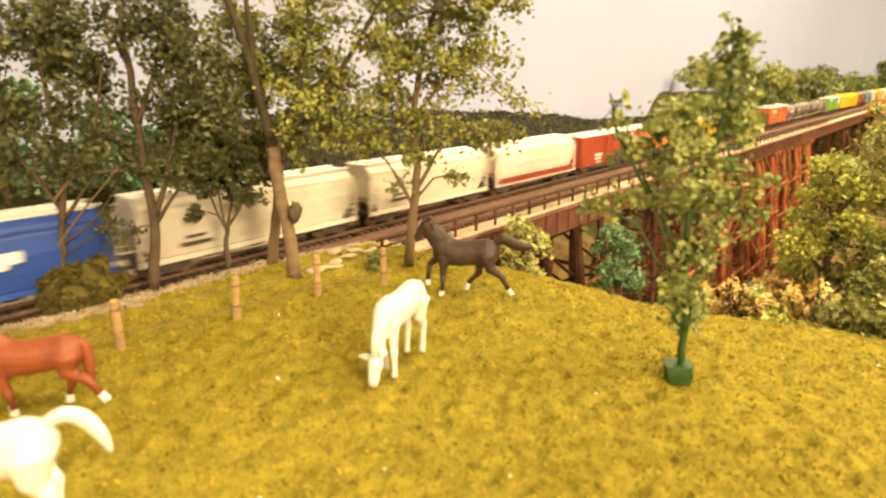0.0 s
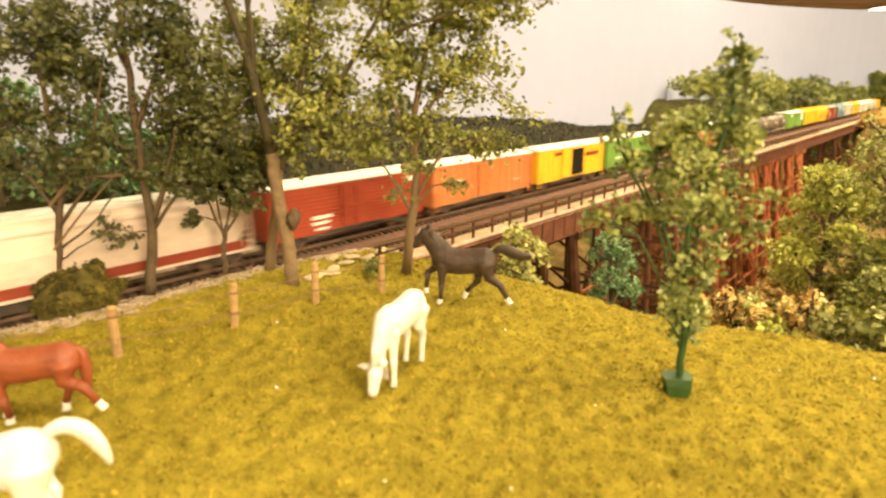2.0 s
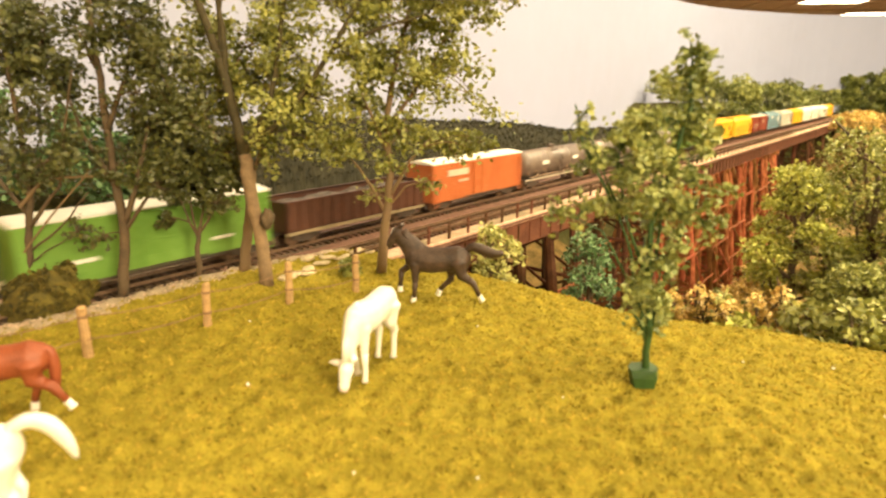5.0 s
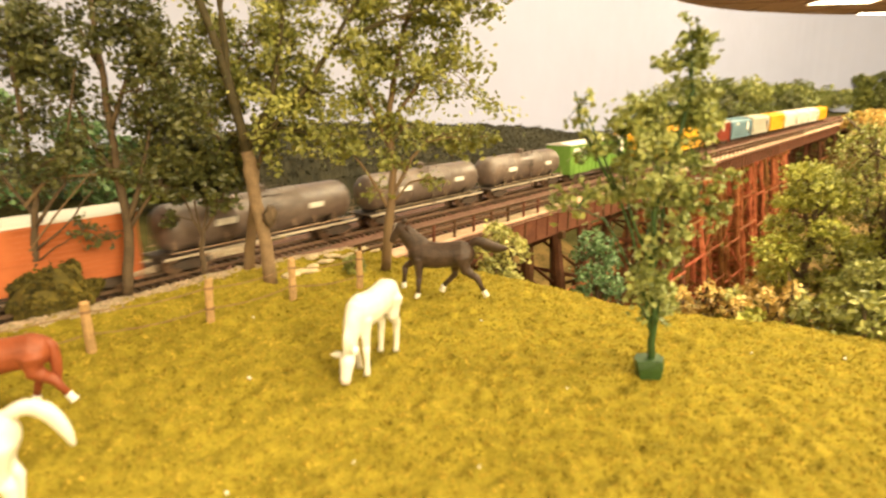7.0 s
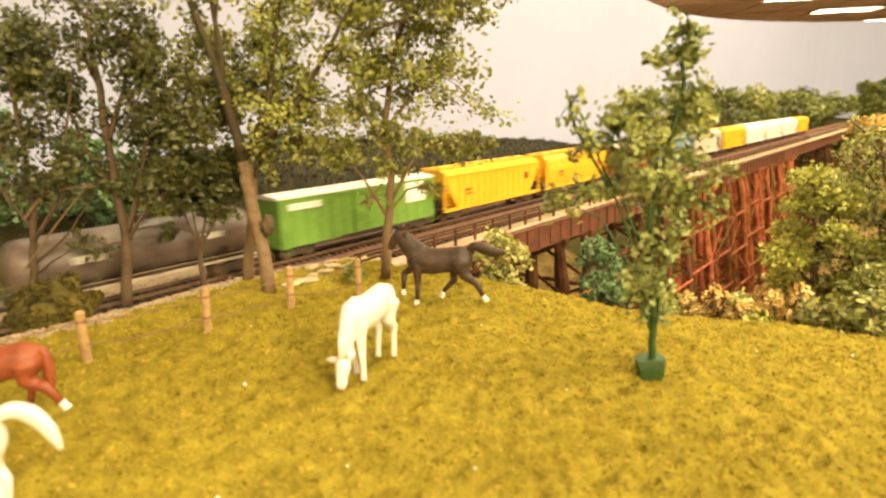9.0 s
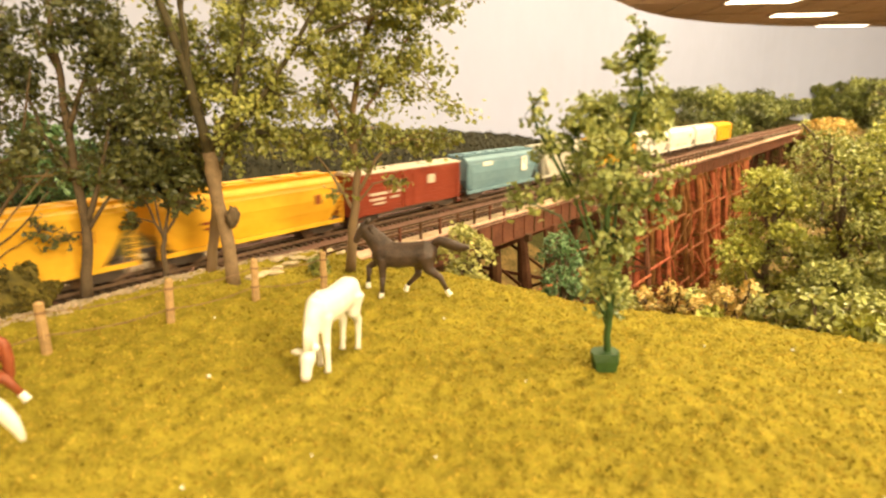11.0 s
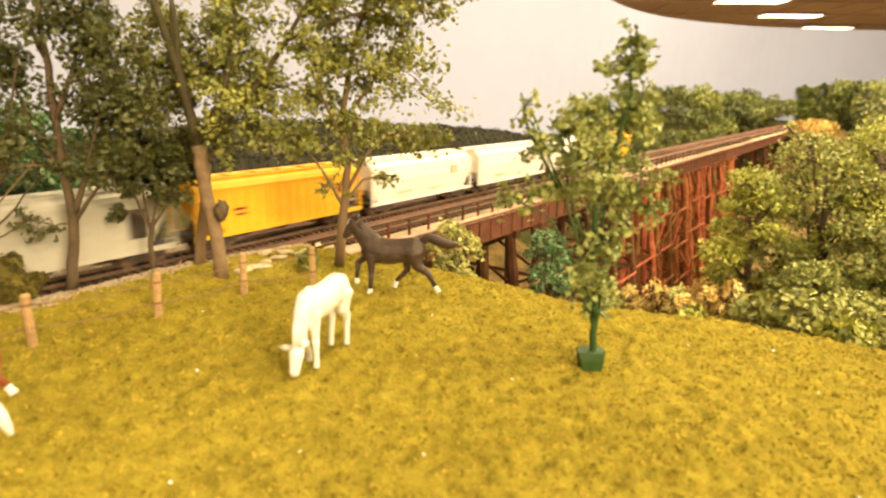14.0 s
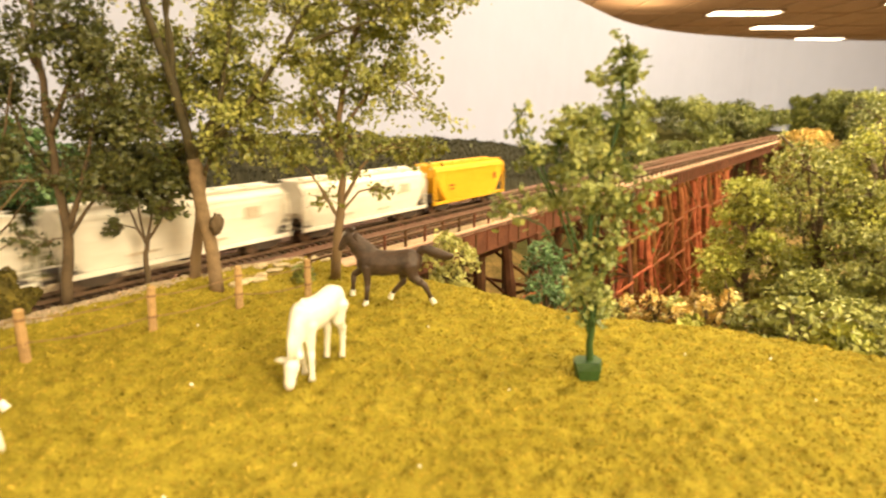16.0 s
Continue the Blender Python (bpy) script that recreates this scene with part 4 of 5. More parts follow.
    for i in range(4):
        p0, p1, p2, p3 = (Vector(path[max(0, min(4, i + k))]) for k in (-1, 0, 1, 2))
        for f in (0, 0.25, 0.5, 0.75):
            q = 0.5 * (2 * p1 + (p2 - p0) * f + (2 * p0 - 5 * p1 + 4 * p2 - p3) * f * f + (3 * p1 - p0 - 3 * p2 + p3) * f ** 3)
            pts.append((q.x, 0, q.y))
            rads.append(girth[i] * (1 - f) + girth[i + 1] * f)
    tube(bm, pts + [(path[4][0], 0, path[4][1])], rads + [girth[4]], 12, flat=0.8)
    bmesh.ops.scale(bm, vec=(S, S, S), verts=bm.verts[:])
    part("tail", bm, main, base, smooth=True)
    return base


def on_turf(x, y):
    u, n = plan(x, y)
    return height(u, n) + 0.0005


horse(-0.0580, 0.2640, on_turf(-0.058, 0.264), 251, 0.0370, "white", "graze", "down", "white plastic toy horse grazing with its head down", socks=False, slim=1.05)
horse(-0.0330, 0.3530, on_turf(-0.033, 0.353), 175, 0.0375, "black", "trot", "up", "dark brown toy horse trotting with white socks", tail="out", slim=1.05, sink=0.06)
horse(-0.1890, 0.2030, on_turf(-0.186, 0.205), 198, 0.0330, "chestnut", "walk", "up", "chestnut toy horse walking with white socks", slim=1.15, sink=0.10)
horse(-0.1565, 0.1400, on_turf(-0.158, 0.140), 207, 0.0385, "white", "square", "up", "white plastic toy horse with an arched tail", socks=False, tail="arch")


# ---- fence ----
def fence():
    spots = [(-0.893, -0.010), (-0.838, -0.022), (-0.784, -0.031), (-0.734, -0.033), (-0.690, -0.042), (-0.640, -0.05)]
    rnd = random.Random(2)
    tops = []
    for i, (u, n) in enumerate(spots[:5]):
        z = height(u, n)
        base = empty("fence_post", place(u, n, z - 0.003), label="rough brown wooden fence post in the turf", category="fence post", group="posts of the pasture fence")
        bm = bmesh.new()
        lean = Vector((rnd.uniform(-0.0012, 0.0012), rnd.uniform(-0.0012, 0.0012), 0))
        pts = [Vector((0, 0, 0)), Vector((0.0003, 0, 0.012)) + lean * 0.5, Vector((0, 0.0002, 0.027)) + lean]
        pts = [pts[0].lerp(pts[2], f) + Vector((rnd.uniform(-1, 1), rnd.uniform(-1, 1), 0)) * 0.00025 for f in (0, 0.2, 0.4, 0.6, 0.8, 0.97, 1)]
        tube(bm, pts, [0.0021 * rnd.uniform(0.9, 1.1) for _ in range(6)] + [0.0015], 9)
        part("shaft", bm, M["post"], base)
        bm = bmesh.new()
        for k in (0.011, 0.022):
            tube(bm, [lean * (k / 0.027) + Vector((0, 0, k - 0.0006)), lean * (k / 0.027) + Vector((0, 0, k + 0.0006))], 0.00235, 8)
        part("binding", bm, M["wire"], base, "dark thread wound round the post")
        tops.append(at(u, n, z))
    for k in (0.008, 0.019):
        for a, b in zip(tops, tops[1:]):
            bm = bmesh.new()
            mid = [a.lerp(b, f) + Vector((0, 0, k - 0.0022 * (1 - (2 * f - 1) ** 2))) for f in (0, 0.2, 0.4, 0.6, 0.8, 1)]
            tube(bm, mid, 0.00028, 5)
            tagged(part("fence_wire", bm, M["wire"]), "thin sagging brown thread between fence posts", "fence wire", group="wires of the pasture fence")


fence()


# ---- trees ----
def leafy(name, colour, second, rough=0.42):
    return material(name, colour, rough, vary=0.35, size=0.02, second=second, per="island", spec=0.45, spread=0.2)


LEAF = {
    "dark": leafy("dark_green_leaf", (0.047, 0.059, 0.015), (0.120, 0.123, 0.035)),
    "mid": leafy("mid_green_leaf", (0.120, 0.150, 0.028), (0.31, 0.305, 0.065)),
    "olive": leafy("olive_leaf", (0.150, 0.175, 0.031), (0.38, 0.385, 0.095)),
    "bright": leafy("bright_green_leaf", (0.15, 0.21, 0.05), (0.39, 0.41, 0.125), 0.4),
    "lime": leafy("lime_leaf", (0.26, 0.29, 0.03), (0.50, 0.50, 0.09)),
    "teal": leafy("blue_green_leaf", (0.06, 0.145, 0.055), (0.16, 0.27, 0.10)),
    "ochre": leafy("ochre_leaf", (0.50, 0.33, 0.07), (0.70, 0.50, 0.15)),
    "pale": leafy("pale_green_leaf", (0.30, 0.31, 0.07), (0.52, 0.50, 0.15)),
    "moss": leafy("moss_bush", (0.034, 0.029, 0.004), (0.14, 0.108, 0.011), 0.9),
    "forest": leafy("backdrop_forest", (0.018, 0.018, 0.008), (0.034, 0.031, 0.014), 0.95),
    "woods": leafy("far_woods_leaf", (0.085, 0.125, 0.025), (0.21, 0.22, 0.05)),
}
BARK = {"tan": material("tan_bark", (0.20, 0.130, 0.068), 0.85, vary=0.35, size=0.006, bump=0.5, bump_size=0.0012), "pale": material("pale_bark", (0.30, 0.19, 0.11), 0.85, vary=0.35, size=0.006, bump=0.5, bump_size=0.0012, second=(0.20, 0.13, 0.06)), "dark": material("dark_bark", (0.095, 0.062, 0.032), 0.85, vary=0.4, size=0.006, bump=0.5, bump_size=0.0012), "green": material("green_plastic_stem", (0.03, 0.07, 0.016), 0.45, vary=0.25, size=0.01), "olive": material("olive_bark", (0.062, 0.047, 0.018), 0.8, vary=0.35, size=0.006, bump=0.5, bump_size=0.0012)}


class Leaves:
    def __init__(self):
        self.v, self.f = [], []

    def add(self, p, size, rnd, stretch=1.5):
        d = Vector((rnd.gauss(0, 1), rnd.gauss(0, 1), rnd.gauss(0, 0.7))).normalized()
        s = d.orthogonal().normalized()
        s.rotate(Matrix.Rotation(rnd.uniform(0, 6.28), 3, d))
        up = d.cross(s) * 0.25
        a, w = size * stretch * 0.5, size * 0.5
        k = len(self.v)
        self.v += [p - d * a, p - d * a * 0.2 + s * w + up * w, p + d * a * 0.55 + s * w * 0.7 + up * w, p + d * a, p + d * a * 0.55 - s * w * 0.7 + up * w, p - d * a * 0.2 - s * w + up * w]
        self.f += [(k, k + 1, k + 2, k + 3), (k, k + 3, k + 4, k + 5)]


def tree(name, label, base, unit, limbs, clumps, leaf, bark, size, seed, depth=0.8, category="tree", group="", twigs=13, thin=1.0, lean=0.0, dome=False, foot=None):
    """Limbs: points (right, up, back) in units with radii at both ends. Clumps: (right, up, half width, half height, leaves[, back])."""
    rnd = random.Random(seed)
    top = empty(name, Matrix.Translation(base), label=label, category=category, group=group)
    joints = []

    def true(p):
        """Offsets as the tilted view shows them, turned into upright ones."""
        dx, up = p[0], p[1]
        back = p[2] if len(p) > 2 else 0
        return Vector((dx - (lean + dx) * 0.000215 * up, back, up * (1 - 0.00004 * up)))

    for i, (pts, r0, r1) in enumerate(limbs):
        q = [true(p) * unit for p in pts]
        fine = []
        for a, b in zip(q, q[1:]):
            for f in (0, 0.33, 0.66):
                fine.append(a.lerp(b, f) + Vector((rnd.uniform(-1, 1), rnd.uniform(-1, 1), 0)) * unit * (1.5 if fine else 0))
        fine.append(q[-1])
        radii = [(r0 + (r1 - r0) * k / (len(fine) - 1)) * unit for k in range(len(fine))]
        bm = bmesh.new()
        tube(bm, fine, radii, 8 if i == 0 else 6)
        part("trunk" if i == 0 else "limb", bm, foot if foot and i == 0 else bark, top, smooth=True)
        joints += fine[len(fine) // 3:] if i == 0 else fine
    twig = bmesh.new()
    lv = Leaves()
    for c in clumps:
        cx, cz, rx, rz, count = c[:5]
        back = c[5] if len(c) > 5 else rnd.uniform(-0.4, 0.4) * rx
        mid = true((cx, cz, back)) * unit
        low = [j for j in joints if j.z < mid.z + rz * unit * 0.3] or joints
        root = min(low, key=lambda j: (j - mid).length)
        tube(twig, [root, root.lerp(mid, 0.5) + Vector((0, 0, 0.1 * (mid - root).length)), mid], [1.5 * unit, 1.1 * unit, 0.8 * unit], 5)
        ends = []
        for _ in range(twigs):
            o = Vector((rnd.gauss(0, 0.55) * rx, rnd.gauss(0, 0.55) * rx * depth, rnd.gauss(0, 0.55) * rz)) * unit
            e = mid + o
            s = root.lerp(mid, rnd.uniform(0.5, 1.0))
            tube(twig, [s, s.lerp(e, 0.5) + Vector((0, 0, 0.08 * (e - s).length)), e], [0.9 * unit, 0.7 * unit, 0.4 * unit], 4)
            ends.append((s, e))
        spread = min(rx, rz) * 0.19 * unit
        for _ in range(int(count * thin)):
            if dome and rnd.random() < 0.75:
                d = Vector((rnd.gauss(0, 1), rnd.gauss(0, 1), abs(rnd.gauss(0, 1)) - 0.25)).normalized()
                d *= rnd.uniform(0.7, 1.05) * (1 + 0.35 * noise.noise(d * 2.6 + mid * 40))
                p = mid + Vector((d.x * rx, d.y * rx * depth, d.z * rz)) * unit
            elif rnd.random() < 0.9:
                s, e = rnd.choice(ends)
                p = s.lerp(e, rnd.uniform(0.6, 1.06)) + Vector((rnd.gauss(0, 1), rnd.gauss(0, 1), rnd.gauss(0, 0.8))) * spread
            else:
                p = mid + Vector((rnd.gauss(0, 0.5) * rx, rnd.gauss(0, 0.5) * rx * depth, rnd.gauss(0, 0.5) * rz)) * unit
            lv.add(p, size * unit * rnd.uniform(0.6, 1.35), rnd)
    part("twig", twig, bark, top)["kind"] = "stuff"
    from_lists("crown", lv.v, lv.f, leaf, top)
    return top


def dead_stick(parent, unit, a, b, r):
    bm = bmesh.new()
    tube(bm, [Vector((a[0], -6, a[1])) * unit, Vector(((a[0] + b[0]) / 2, -8, (a[1] + b[1]) / 2 + 3)) * unit, Vector((b[0], -8, b[1])) * unit], [r * unit, r * 0.9 * unit, r * 0.6 * unit], 6)
    part("dead_branch", bm, BARK["pale"], parent, "pale bare dead branch")


# beside the track, from the bush end towards the bridge
SLIM = tree("slim_tree", "slim dark-stemmed model tree with a wide dark leafy crown", (-0.262, 0.312, 0.004), 0.00034,
     [([(0, 0), (4, 60), (8, 130), (10, 200), (0, 290), (-20, 380)], 7, 3), ([(8, 130), (60, 200), (75, 300)], 3.5, 1.5), ([(8, 150), (-60, 230), (-90, 330)], 3.5, 1.5), ([(6, 90), (60, 130), (110, 190)], 2.2, 1), ([(10, 200), (70, 260), (90, 380)], 3, 1.2), ([(5, 70), (40, 95), (85, 120)], 1.6, 0.8)],
     [(-70, 290, 75, 60, 700), (20, 330, 80, 70, 800), (-30, 400, 90, 60, 900), (30, 400, 50, 60, 400), (70, 250, 50, 40, 300), (-110, 370, 70, 70, 600), (40, 240, 60, 40, 260), (-100, 220, 60, 45, 350), (20, 470, 120, 60, 800), (85, 125, 28, 18, 60)],
     LEAF["dark"], BARK["dark"], 6.2, 11, group="trees beside the track", thin=1.6, lean=-670)
dead_stick(SLIM, 0.00034, (22, 165), (118, 252), 3.2)
dead_stick(SLIM, 0.00034, (60, 205), (150, 215), 2.0)
dead_stick(SLIM, 0.00034, (4, 80), (142, 220), 1.7)
tree("roadside_tree", "brown-stemmed model tree with a dark green leafy crown", (-0.214, 0.325, 0.006), 0.00034,
     [([(0, 0), (4, 60), (6, 125), (-8, 200), (-20, 290), (-35, 400), (-45, 480)], 9.5, 4), ([(6, 120), (30, 190), (50, 280)], 6, 2), ([(-8, 190), (-60, 270), (-85, 330)], 5, 2), ([(-18, 280), (15, 360), (35, 450)], 5, 2), ([(6, 110), (45, 165), (62, 190)], 4, 1.5), ([(-30, 370), (-70, 440)], 4, 2)],
     [(30, 440, 75, 55, 800), (-50, 505, 50, 25, 250), (70, 390, 60, 55, 600), (50, 290, 65, 50, 480), (0, 220, 75, 45, 300), (85, 225, 55, 50, 420), (110, 300, 50, 60, 420), (45, 340, 40, 40, 220), (60, 190, 40, 30, 150), (-40, 100, 26, 16, 50)],
     LEAF["dark"], BARK["dark"], 6.2, 12, group="trees beside the track", thin=1.6, lean=-514)
tree("sapling", "small dark-leaved sapling with several thin stems", (-0.186, 0.363, 0.006), 0.00038,
     [([(0, 0), (-2, 50), (2, 85)], 5, 3.5), ([(0, 60), (-22, 110), (-45, 150)], 2.6, 1), ([(0, 70), (10, 130), (12, 180)], 2.6, 1), ([(2, 75), (35, 130), (55, 175)], 2.6, 1), ([(-2, 60), (-12, 120), (-20, 170)], 2.2, 1)],
     [(-48, 145, 30, 25, 200), (0, 170, 40, 30, 420), (48, 165, 30, 34, 300), (-22, 175, 36, 26, 300), (30, 125, 30, 20, 110), (-60, 95, 18, 14, 50), (20, 205, 50, 24, 340), (-40, 200, 40, 22, 260), (0, 130, 30, 20, 110)],
     LEAF["dark"], BARK["dark"], 7.2, 13, group="trees beside the track", thin=1.7, lean=-450)
tree("pale_stemmed_tree", "slender pale-stemmed model tree behind a darker trunk", (-0.160, 0.371, 0.006), 0.00038,
     [([(0, 0), (5, 60), (12, 120), (15, 170), (-10, 260), (-20, 330)], 10, 4), ([(15, 170), (40, 240), (50, 320)], 4, 2), ([(8, 150), (-50, 230), (-80, 290)], 4, 1.6)],
     [(-70, 270, 55, 50, 420), (-20, 330, 60, 60, 520), (45, 310, 50, 60, 450), (-90, 340, 50, 50, 380), (30, 230, 40, 40, 240), (-40, 210, 45, 30, 240), (10, 400, 80, 50, 450), (105, 300, 60, 50, 420), (-110, 260, 50, 50, 380), (110, 230, 45, 34, 200), (-60, 400, 60, 40, 300)],
     LEAF["mid"], BARK["pale"], 5.6, 14, group="trees beside the track", thin=2.3, lean=-400)
TALL = tree("tall_tree", "tall forked model tree with a thick leaning brown trunk", (-0.138, 0.351, 0.004), 0.000355,
     [([(0, 0), (-10, 70), (-34, 180), (-43, 230)], 12.5, 10.4), ([(-43, 228), (-76, 350), (-118, 450), (-162, 540)], 9.5, 5), ([(-44, 235), (14, 280), (60, 330), (110, 400), (190, 430), (270, 450)], 6, 2), ([(-76, 340), (-84, 430), (-104, 530)], 6, 3), ([(-42, 230), (0, 310), (20, 430), (30, 520)], 6, 2.5), ([(110, 400), (150, 470), (240, 500), (330, 505), (400, 490)], 4, 1.5), ([(-84, 370), (-90, 450), (-80, 540)], 4, 2)],
     [(40, 400, 70, 55, 480), (110, 470, 80, 50, 520), (200, 470, 70, 50, 420), (290, 470, 70, 45, 420), (370, 490, 60, 36, 320), (-10, 470, 70, 45, 380), (75, 320, 65, 50, 400), (10, 300, 50, 50, 260), (150, 390, 55, 40, 240), (-120, 500, 60, 40, 240), (230, 530, 120, 40, 420), (60, 260, 40, 30, 120)],
     LEAF["olive"], BARK["olive"], 5.6, 15, foot=BARK["tan"], group="trees beside the track", thin=1.7, lean=-404)
tree("bridgehead_tree", "light olive model tree with a pale trunk at the bridgehead", (-0.074, 0.397, 0.0), 0.0004,
     [([(0, 0), (4, 60), (8, 110), (12, 170), (5, 260), (20, 360), (40, 430)], 9, 3), ([(6, 105), (-20, 150), (-55, 195)], 4, 1.5), ([(10, 130), (45, 190), (80, 230)], 4, 1.5), ([(10, 200), (-30, 280), (-50, 330)], 3.5, 1.5), ([(8, 250), (70, 330), (110, 400)], 3.5, 1.5), ([(8, 110), (40, 150), (80, 160)], 2.5, 1)],
     [(-75, 205, 45, 34, 320), (-45, 270, 60, 40, 420), (30, 240, 65, 45, 460), (90, 220, 55, 36, 360), (60, 320, 75, 55, 620), (120, 330, 60, 55, 480), (130, 420, 55, 50, 420), (40, 410, 80, 50, 560), (-30, 350, 60, 50, 420), (-40, 430, 60, 40, 320), (150, 215, 36, 24, 140), (75, 150, 30, 14, 50), (10, 180, 45, 26, 90), (-20, 140, 26, 14, 40), (90, 470, 70, 30, 280)],
     LEAF["olive"], BARK["pale"], 5.6, 16, group="trees beside the track", thin=1.7, lean=-192)


def bridgehead():
    """Pale rocks and rubble where the pasture meets the bridge, and a burl on the tall tree."""
    rnd = random.Random(52)
    for i in range(12):
        u, n = -0.715 + 0.0085 * i + rnd.uniform(-0.003, 0.003), rnd.uniform(-0.004, 0.022)
        bm = bmesh.new()
        bmesh.ops.create_icosphere(bm, subdivisions=2, radius=1.0)
        sx, sy, sz = rnd.uniform(0.004, 0.008), rnd.uniform(0.003, 0.005), rnd.uniform(0.0012, 0.002)
        for v in bm.verts:
            k = 1 + 0.35 * noise.noise(v.co * 1.7 + Vector((i, 0, 0)))
            v.co = Vector((v.co.x * sx, v.co.y * sy, v.co.z * sz)) * k
        ob = part("rock", bm, M["rock"])
        ob.matrix_basis = place(u, n, height(u, n) + 0.0008, rnd.uniform(-40, 40))
        tagged(ob, "pale tan plaster rock at the pasture edge", "rock", group="rocks by the bridgehead")
    for i in range(14):
        u, n = rnd.uniform(-0.75, -0.66), rnd.uniform(0.03, 0.062)
        bm = boxes((-0.006, 0.006, -0.0009, 0.0009, -0.0005, 0.0012), bevel=0.0003)
        ob = part("timber_scrap", bm, M["tie"])
        ob.matrix_basis = place(u, n, height(u, n) + 0.0008, rnd.uniform(-80, 80))
        tagged(ob, "dark weathered timber scrap on the gravel", "timber scrap", group="scraps beside the track")
    p = at(-0.672, -0.018, height(-0.672, -0.018) - 0.001)
    clump_tree(p.x, p.y, p.z, 0.013, 0.007, LEAF["mid"], 801, "small green weed tuft beside a fence post", size=0.0028, count=220, name="weed_tuft", category="weed", group="weeds on the turf")


def burl(parent):
    bm = bmesh.new()
    bmesh.ops.create_icosphere(bm, subdivisions=3, radius=1.0)
    for v in bm.verts:
        k = 1 + 0.4 * noise.noise(v.co * 2.1)
        v.co = Vector((v.co.x * 0.0038, v.co.y * 0.004, v.co.z * 0.0062)) * k + Vector((0.0045, -0.003, 0.043))
    part("burl", bm, BARK["dark"], parent, "dark knotty burl on the trunk", True)


def potted_tree():
    x, y = 0.0710, 0.2705
    z = on_turf(x, y) - 0.001
    t = tree("plastic_tree", "green plastic toy tree standing on a small green base", (x, y, z), 0.000270,
             [([(0, 0), (2, 40), (6, 110), (4, 200), (2, 290), (40, 400), (66, 490), (64, 550)], 7.5, 2.5), ([(5, 100), (-20, 170), (-28, 240), (-60, 330), (-110, 450)], 3.4, 1.5), ([(6, 110), (30, 200), (60, 290), (85, 340)], 3.4, 1.5), ([(4, 190), (-40, 300), (-60, 400)], 3.4, 1.5), ([(2, 180), (20, 280), (20, 400)], 3.4, 1.5), ([(-60, 320), (-120, 430), (-134, 490)], 3, 1.5), ([(-20, 170), (-80, 280), (-150, 310)], 2.4, 1.2), ([(5, 60), (-6, 110), (-12, 190), (-6, 270)], 3, 1.5), ([(5, 70), (16, 130), (24, 220)], 3, 1.5), ([(4, 90), (-18, 130), (-40, 150)], 3, 1)],
             [(-4, 110, 40, 22, 70), (6, 150, 40, 34, 130), (6, 195, 44, 36, 150), (20, 240, 50, 36, 190), (30, 285, 66, 36, 260), (-40, 330, 56, 40, 250), (50, 325, 56, 40, 250), (0, 370, 80, 44, 420), (-60, 400, 50, 44, 300), (-40, 445, 52, 32, 260), (40, 410, 64, 50, 420), (85, 400, 36, 56, 240), (10, 470, 44, 24, 150), (66, 475, 46, 50, 360), (72, 530, 40, 44, 320), (64, 575, 24, 30, 140), (-125, 465, 20, 30, 50), (-100, 420, 30, 30, 60), (-150, 305, 40, 30, 90), (-110, 320, 34, 26, 60), (98, 300, 30, 36, 90)],
             LEAF["bright"], BARK["green"], 7.8, 17, depth=0.7, twigs=9, thin=1.3, lean=256)
    bm = bmesh.new()
    loft(bm, [[(a * 0.0054, b * 0.0048, 0.0) for a, b in ((-1, -1), (0.7, -1), (1, 0), (0.7, 1), (-0.8, 1), (-1.15, 0))], [(a * 0.0064, b * 0.0056, 0.0052) for a, b in ((-1, -1), (0.7, -1), (1, 0), (0.7, 1), (-0.8, 1), (-1.15, 0))], [(a * 0.0060, b * 0.0053, 0.0090) for a, b in ((-1.25, -0.9), (0.6, -1), (1, 0), (0.7, 1), (-0.9, 0.9), (-1.3, 0))]])
    bmesh.ops.recalc_face_normals(bm, faces=bm.faces[:])
    part("base", bm, BARK["green"], t, "green plastic cup base")


potted_tree()


def clump_tree(x, y, z, height_m, half, leaf, seed, label, size=0.0042, count=1500, name="ravine_tree", category="tree", group="trees in the ravine"):
    """A bushy model tree: trunk, a few limbs and clumps of small leaves with gaps."""
    rnd = random.Random(seed)
    unit = height_m / 100
    w = half / unit
    limbs = [([(0, -6), (rnd.uniform(-3, 3), 30), (rnd.uniform(-5, 5), 75)], 3.2, 1.0)]
    clumps = []
    k = 13
    for i in range(k):
        a, f = i * 2.4 + rnd.uniform(-0.5, 0.5), (i + 0.5) / k
        r = w * (0.95 - 0.75 * abs(f - 0.3)) * rnd.uniform(0.55, 1.05)
        cz = 12 + 78 * f
        cx, cy = math.cos(a) * r, math.sin(a) * r
        if i % 2 == 0:
            limbs.append(([(0, cz * 0.55), (cx * 0.5, cz * 0.8, cy * 0.5), (cx * 0.8, cz, cy * 0.8)], 1.3, 0.6))
        big = rnd.uniform(0.75, 1.25)
        clumps.append((cx, cz, w * 0.38 * big, 10.5 * big, int(count / k * big), cy))
    return tree(name, label, (x, y, z), unit, limbs, clumps, leaf, BARK["dark"], size / unit, seed, depth=1.0, category=category, group=group, twigs=6, dome=True)


